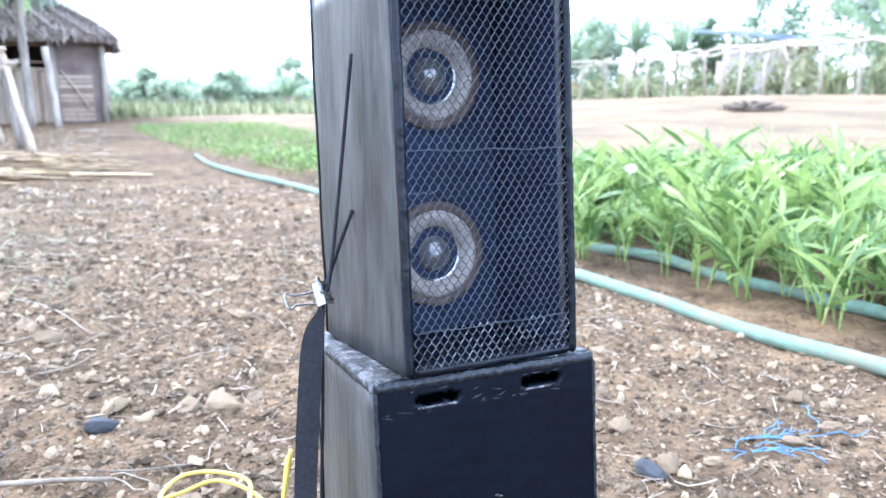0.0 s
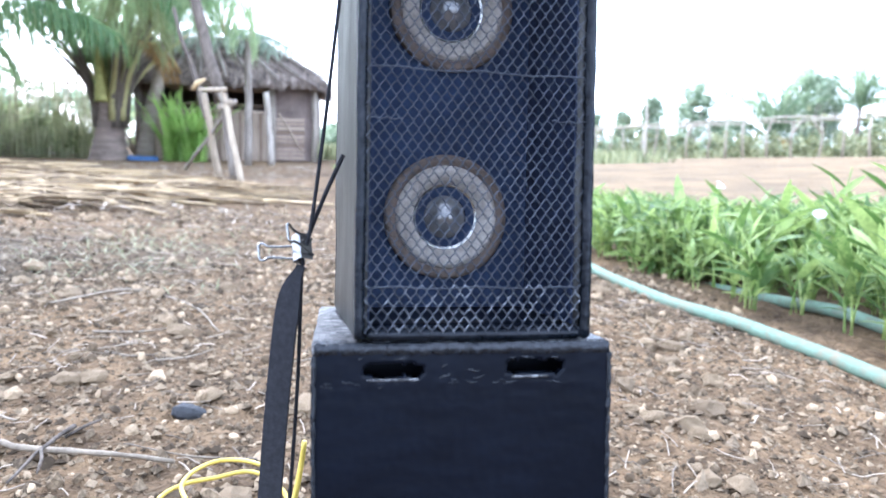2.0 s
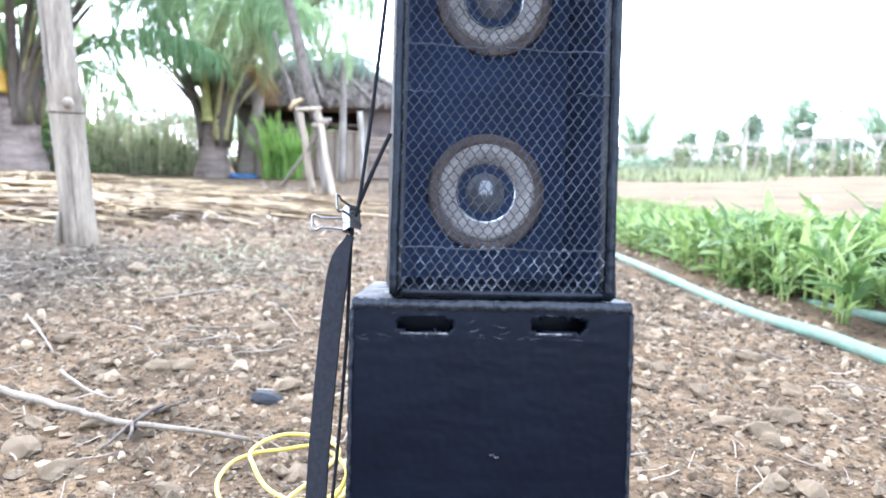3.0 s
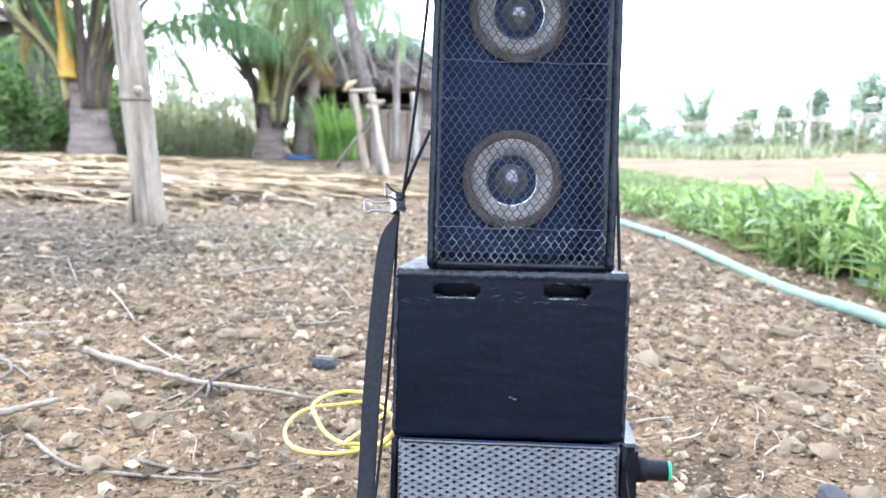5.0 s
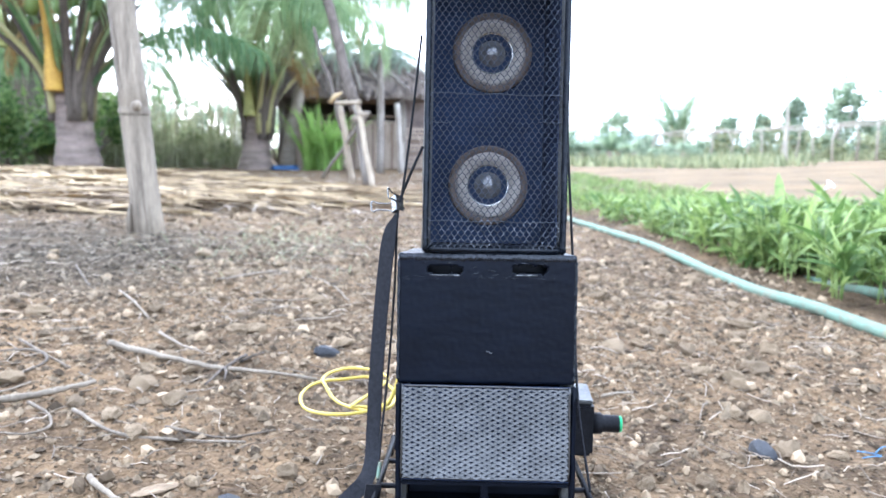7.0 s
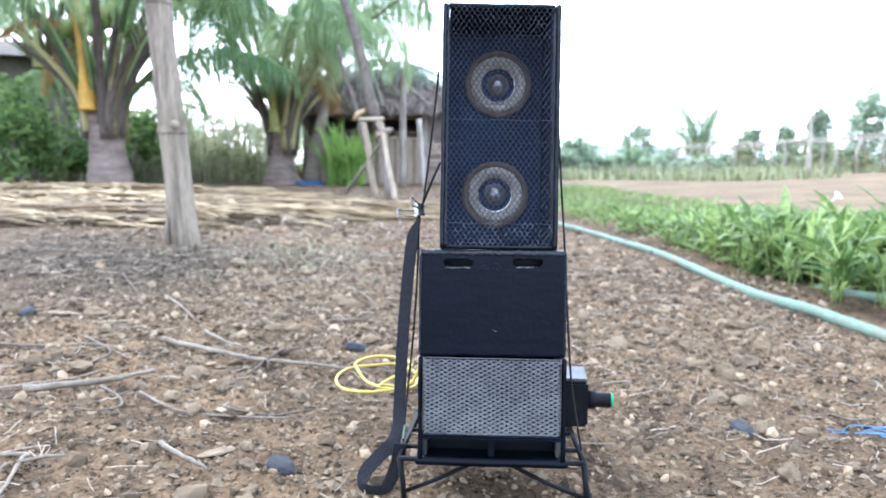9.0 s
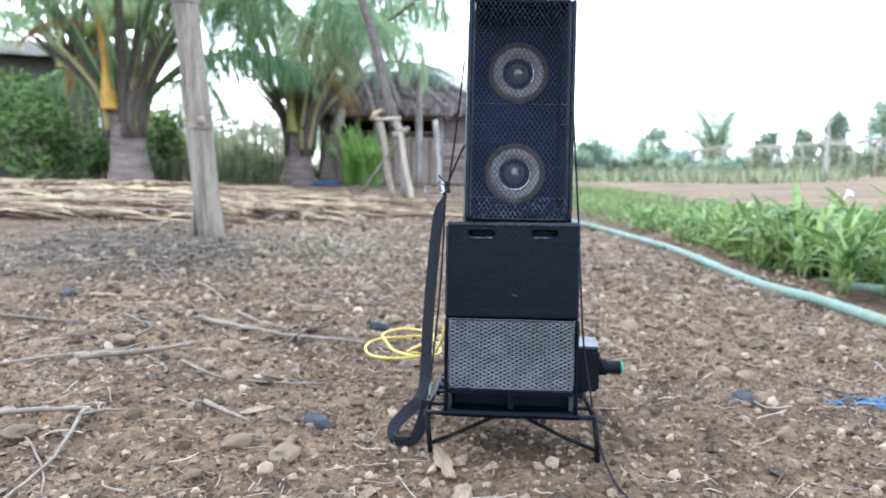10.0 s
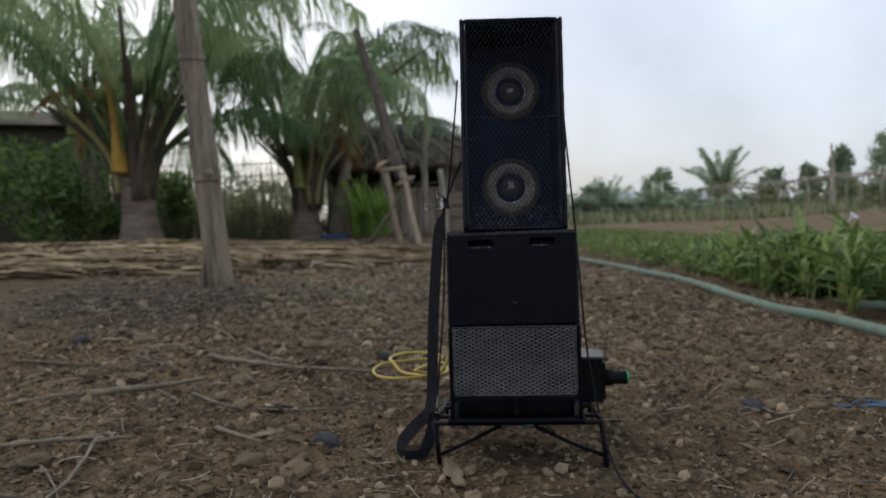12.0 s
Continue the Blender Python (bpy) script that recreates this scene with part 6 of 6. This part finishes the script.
# ---- field edge: trellis fence, second hut, far trees ----
def fence():
    f = thing("trellis_fence", "long rough pole fence with forked posts and a double rail", "fence")
    r = rng_for(81)
    line = [(7.0, 28.4), (8.9, 25.4), (11.2, 20.5), (13.2, 17.0), (13.1, 14.6), (12.7, 11.8), (13.0, 9.4), (13.8, 4.0)]
    for (ax, ay), (bx, by) in zip(line[:-1], line[1:]):
        L = math.hypot(bx - ax, by - ay)
        n = max(2, int(L / 0.62))
        for k in range(n):
            t = k / n
            x, y = ax + (bx - ax) * t + r.uniform(-0.1, 0.1), ay + (by - ay) * t + r.uniform(-0.1, 0.1)
            z = level(x, y)
            h = r.uniform(0.95, 1.12)
            p = part("post", Geo().tube([(x, y, z - 0.05), (x + r.uniform(-0.08, 0.08), y, z + h * 0.6), (x + r.uniform(-0.12, 0.12), y, z + h)], [0.038, 0.032, 0.026], 7), M_PALE, f, "", True)
            if r.random() < 0.45:
                part("fork", Geo().tube([(x, y, z + h * 0.65), (x + r.choice((-1, 1)) * 0.28, y, z + h * 1.05)], [0.03, 0.02], 6), M_PALE, p, "", True)
        for h in (1.0, 1.09):
            m = 8
            part("rail", Geo().tube([(ax + (bx - ax) * k / m, ay + (by - ay) * k / m, level(ax + (bx - ax) * k / m, ay + (by - ay) * k / m) + h + r.uniform(-0.05, 0.05)) for k in range(m + 1)], r.uniform(0.026, 0.038), 6), M_PALE, f, "", True)


fence()


def fence_scrub():
    """Low dry brush and weeds that stand close behind the fence."""
    r = rng_for(84)
    g = Geo()
    line = [(7.4, 29.2), (9.5, 26.0), (11.9, 21.2), (13.9, 17.4), (14.0, 14.6), (13.6, 11.8), (13.9, 9.4), (14.7, 4.0)]
    for (ax, ay), (bx, by) in zip(line[:-1], line[1:]):
        n = int(math.hypot(bx - ax, by - ay) / 0.36)
        for k in range(n):
            x, y = ax + (bx - ax) * k / n + r.uniform(-0.3, 0.3), ay + (by - ay) * k / n + r.uniform(-0.2, 0.9)
            h = r.uniform(0.3, 1.35)
            c = leaf_cloud(r, [(x, y, level(x, y) + h * q, 0.16 + 0.3 * h) for q in (0.25, 0.5, 0.8)], 90, 0.13)
            g.add(c.v, c.f)
    return solo("fence_scrub", g, M_SCRUB, "dry brush and weeds growing behind the fence", "scrub", kind="stuff", smooth=False)


pole("marker_pole", "thin pale pole standing at the field's edge", (9.35, 22, 0.1), (9.3, 22, 2.05), 0.06, 0.03, M_PALE, wob=0.03)


def field_hut():
    h = thing("field_hut", "weathered field hut with pale sheeting and a grey tin roof", "hut", pose(23.75, 23.0, level(23.75, 23.0)))
    edge = [(-2.3 + 2.65 * k / 10, 1.62 + 0.42 * math.sin(math.pi * (0.06 + 0.8 * k / 10)) ** 0.6) for k in range(11)]
    sheet = [(x, -0.05 + d + 0.03 * math.sin(x * 9), z) for d in (0, 0.05) for x, zt in edge for z in (0, zt)]
    part("sheet_wall", Geo().add(sheet, [(2 * k, 2 * k + 2, 2 * k + 3, 2 * k + 1) for k in range(10)] + [(2 * k + 22, 2 * k + 23, 2 * k + 25, 2 * k + 24) for k in range(10)] + [(2 * k + 1, 2 * k + 3, 2 * k + 25, 2 * k + 23) for k in range(10)]), M_TARP, h, "pale plastic sheeting wall")
    part("back_wall", Geo().box(0.2, 2.2, 2.4, 2.45, 0, 2.2), M_SLAT, h, "")
    r = rng_for(82)
    x = 0.38
    while x < 2.2:
        part("wall_board", Geo().box(x, x + 0.10, -0.04, 0.0, 0.05, r.uniform(1.85, 2.05)), M_SLAT, h)
        x += 0.125
    for x in (-2.35, -0.9, 0.36, 1.2, 2.3):
        part("post", Geo().tube([(x, -0.10, 0), (x + 0.03, -0.10, 1.2), (x, -0.10, 2.3)], [0.07, 0.06, 0.06], 7), M_PALE, h, "", True)
    part("roof", Geo().add([(-1.9, -0.7, 2.34), (0.2, -0.75, 2.28), (2.6, -0.7, 2.02), (2.5, 2.9, 2.55), (-1.6, 2.9, 2.75), (-1.9, -0.7, 2.20), (0.2, -0.75, 2.06), (2.6, -0.7, 1.86), (2.5, 2.9, 2.45), (-1.6, 2.9, 2.60)],
                           [(0, 1, 3, 4), (1, 2, 3), (9, 8, 6, 5), (8, 7, 6), (0, 5, 6, 1), (1, 6, 7, 2), (2, 7, 8, 3), (3, 8, 9, 4), (4, 9, 5, 0)]), M_TIN, h, "sagging grey-blue tin sheets")
    part("lean_to", Geo().box(-3.0, -2.4, -0.3, -0.25, 0, 1.25, c=0.01), M_SLAT, h, "low mat screen beside the sheeting")
    for k in range(4):
        part("rafter", Geo().tube([(-2.4 + k * 0.2, -0.6 - 0.05 * k, 1.75 + 0.18 * k), (-1.4 + 0.2 * k, 0.4, 2.6)], 0.035, 6), M_WOOD, h, "", True)


field_hut()


def debris():
    r = rng_for(83)
    g = Geo()
    for i in range(260):
        a, d = r.uniform(0, 6.28), r.random() ** 0.6
        x, y, z = 0.62 * d * math.cos(a), 0.4 * d * math.sin(a), 0.17 * (1 - d) * r.random()
        L = r.uniform(0.1, 0.4)
        b = r.uniform(0, 6.28)
        g.tube([(x, y, z + 0.02), (x + L * math.cos(b), y + L * math.sin(b), z + r.uniform(0.0, 0.12) + 0.02)], r.uniform(0.008, 0.02), 4)
    return solo("brush_pile", g, M_DEBRIS, "low pile of burnt sticks on the bare field", "pile", m=pose(7.3, 7.15, level(7.3, 7.15)) @ Matrix.Scale(0.55, 4))


debris()

def far_tree(x, y, w, h, seed):
    """An upright leafy bush or tree, wide below and ragged above, with gaps."""
    r = rng_for(seed)
    tall = h > 2.2
    b = thing("tree" if tall else "bush", "leafy tree standing beyond the fence" if tall else "green bush at the field's far edge, paled for haze", "tree" if tall else "bush", pose(x, y, level(x, y)))
    h -= level(x, y)
    centres, t = [], Geo()
    for k in range(34):
        u = r.random()
        a, d = r.uniform(0, 6.28), w / 2 * (1 - 0.62 * u) * r.random() ** 0.5
        c = (1.3 * d * math.cos(a), 1.3 * d * math.sin(a), h * (0.10 + 0.84 * u), (0.10 * w + 0.035 * h) * r.uniform(0.6, 1.35))
        centres.append(c)
        if k % 3 == 0:
            t.tube([(0, 0, 0), (c[0] * 0.4, c[1] * 0.4, c[2] * 0.5), c[:3]], [0.05, 0.03, 0.012], 5)
    part("trunk", t, M_WOOD, b, "branching stems", True)
    part("crown", leaf_cloud(r, centres, int(1000 + 700 * h), 0.10 + 0.012 * h, 1.25), M_TREE if x > 24 else M_FAR_HAZE, b)


# x, y, height of the crown's top, width
far_palms = [(3.8, 30, 1.85, 1.3), (8.25, 30, 2.75, 1.9), (17.2, 28, 3.4, 2.5), (20.9, 28, 4.1, 1.9), (23.2, 28, 4.0, 2.0), (3.75, 20, 1.25, 0.6), (1.05, 20, 1.3, 0.9), (26.6, 28, 3.2, 2.0), (17.6, 13.0, 3.3, 2.3), (16.2, 10.6, 2.0, 1.5)]
for i, (x, y, h, w) in enumerate(far_palms):
    size = w / 2.8
    palm(x, y, max(0.2, h - 0.3 - 2.75 * size), 0.10, 22, "young coconut palm far across the field", size, (0.05, 0), 1, 0, 100 + i, False, 66 if 8 < x < 9 else 45, 90, kinds=SMALL_FRONDS)
far_bushes = [(5.9, 30, 1.2, 2.0), (9.65, 28, 0.95, 1.65), (10.95, 28, 0.8, 1.8), (12.1, 28, 0.8, 2.4), (13.8, 28, 1.5, 3.0), (14.9, 28, 1.2, 1.5), (18.75, 28, 2.2, 3.9), (19.6, 28.5, 1.8, 2.4), (16.2, 29, 1.4, 1.7),
              (22.2, 28.5, 1.6, 2.0), (24.9, 28, 1.4, 3.9), (29.0, 28, 4.4, 5.6), (25.8, 29, 2.2, 3.4), (34.0, 27, 5.0, 6.2), (38.5, 27, 5.0, 6.6), (31.0, 22, 3.0, 3.0), (28.0, 19, 2.6, 2.6), (27.0, 15.5, 2.4, 2.4), (0.25, 20, 1.2, 1.05), (2.2, 20.5, 1.2, 1.05), (7.0, 31, 2.2, 0.9), (4.9, 31, 2.0, 0.8)]
for i, (x, y, w, h) in enumerate(far_bushes):
    far_tree(x, y, w * 1.15, h, 400 + i)
for i, (x, y, w, h) in enumerate([(0.6, 18.5, 1.5, 0.8), (1.7, 19.5, 1.6, 0.8), (3.1, 20.5, 1.4, 0.6), (4.2, 22, 1.5, 0.7), (-0.2, 20.0, 1.8, 1.0), (5.6, 24, 2.0, 0.7), (7.4, 25, 2.0, 0.7)]):
    bush(x, y, w, h, "low scrub bush along the field's edge, paled for haze", M_FAR_HAZE, 700, 0.12, 450 + i)
for i, (x, y) in enumerate([(13.6, 11.2), (13.8, 10.2), (13.9, 9.0), (14.95, 20.2)]):
    blade_shrub(x, y, 0.75 if y < 12 else 1.0, 46, "yellowish clump of arching leaves by the fence", 500 + i, M_SCRUB)

# long low shed with a pale roof far behind
shed = thing("long_shed", "long low shed with a pale roof far across the field", "shed", pose(8.9, 46, 0) @ Matrix.Diagonal((0.58, 1, 0.85, 1)))
part("wall", Geo().box(-4.5, 5.0, 0, 4, 0, 1.0), M_MAT, shed, "shaded wall")
part("roof", Geo().add([(-4.9, -0.5, 0.95), (5.4, -0.5, 0.95), (5.4, 4.5, 0.95), (-4.9, 4.5, 0.95), (-4.9, 2, 1.75), (5.4, 2, 1.75)], [(0, 1, 5, 4), (2, 3, 4, 5), (1, 2, 5), (3, 0, 4), (3, 2, 1, 0)]), M_TIN_PALE, shed, "pale tin roof")
for k in range(7):
    part("post", Geo().box(-4.4 + k * 1.5, -4.28 + k * 1.5, -0.35, -0.25, 0, 0.95), M_PALE, shed)


def weeds():
    """Low scrub and dry grass along the far field edge."""
    r = rng_for(90)
    g = Geo()
    for i in range(7000):
        t = r.random()
        x = -0.6 + 30 * t ** 1.6
        y = 14.6 + 0.22 * x + 7.0 * r.random() ** 1.3 + 1.5 * math.sin(x * 0.7)
        if x > 7 and y < 20.8 + 0.05 * x:
            y += 5
        h = r.uniform(0.12, 0.38)
        w = r.uniform(0.02, 0.05)
        a = r.uniform(0, 3.14)
        dx, dy = w * math.cos(a), w * math.sin(a)
        z = level(x, y)
        g.add([(x - dx, y - dy, z), (x + dx, y + dy, z), (x + r.uniform(-0.1, 0.1), y + r.uniform(-0.1, 0.1), z + h)], [(0, 1, 2)])
    return solo("scrub_grass", g, M_SCRUB, "pale scrub and dry grass along the field edge", "grass", kind="stuff")


weeds()
fence_scrub()


def treeline():
    r = rng_for(91)
    g = Geo()
    for i in range(150):
        a = radians(-70 + 150 * i / 150 + r.uniform(-0.5, 0.5))
        d = r.uniform(58, 80)
        x, y = d * math.sin(a), d * math.cos(a)
        h, w = r.uniform(1.6, 3.6) * (1.6 if a < -0.1 else 0.5), r.uniform(2, 4)
        cs = [(x + r.uniform(-w, w), y + r.uniform(-1, 1), h * r.uniform(0.2, 0.85), min(0.5 * h, r.uniform(0.6, 1.2))) for k in range(5)]
        c = leaf_cloud(r, cs, 110, 0.5)
        g.add(c.v, c.f)
    return solo("far_trees", g, M_FAR_HAZE, "low line of trees far behind the fields", "trees", kind="stuff", smooth=False)


treeline()
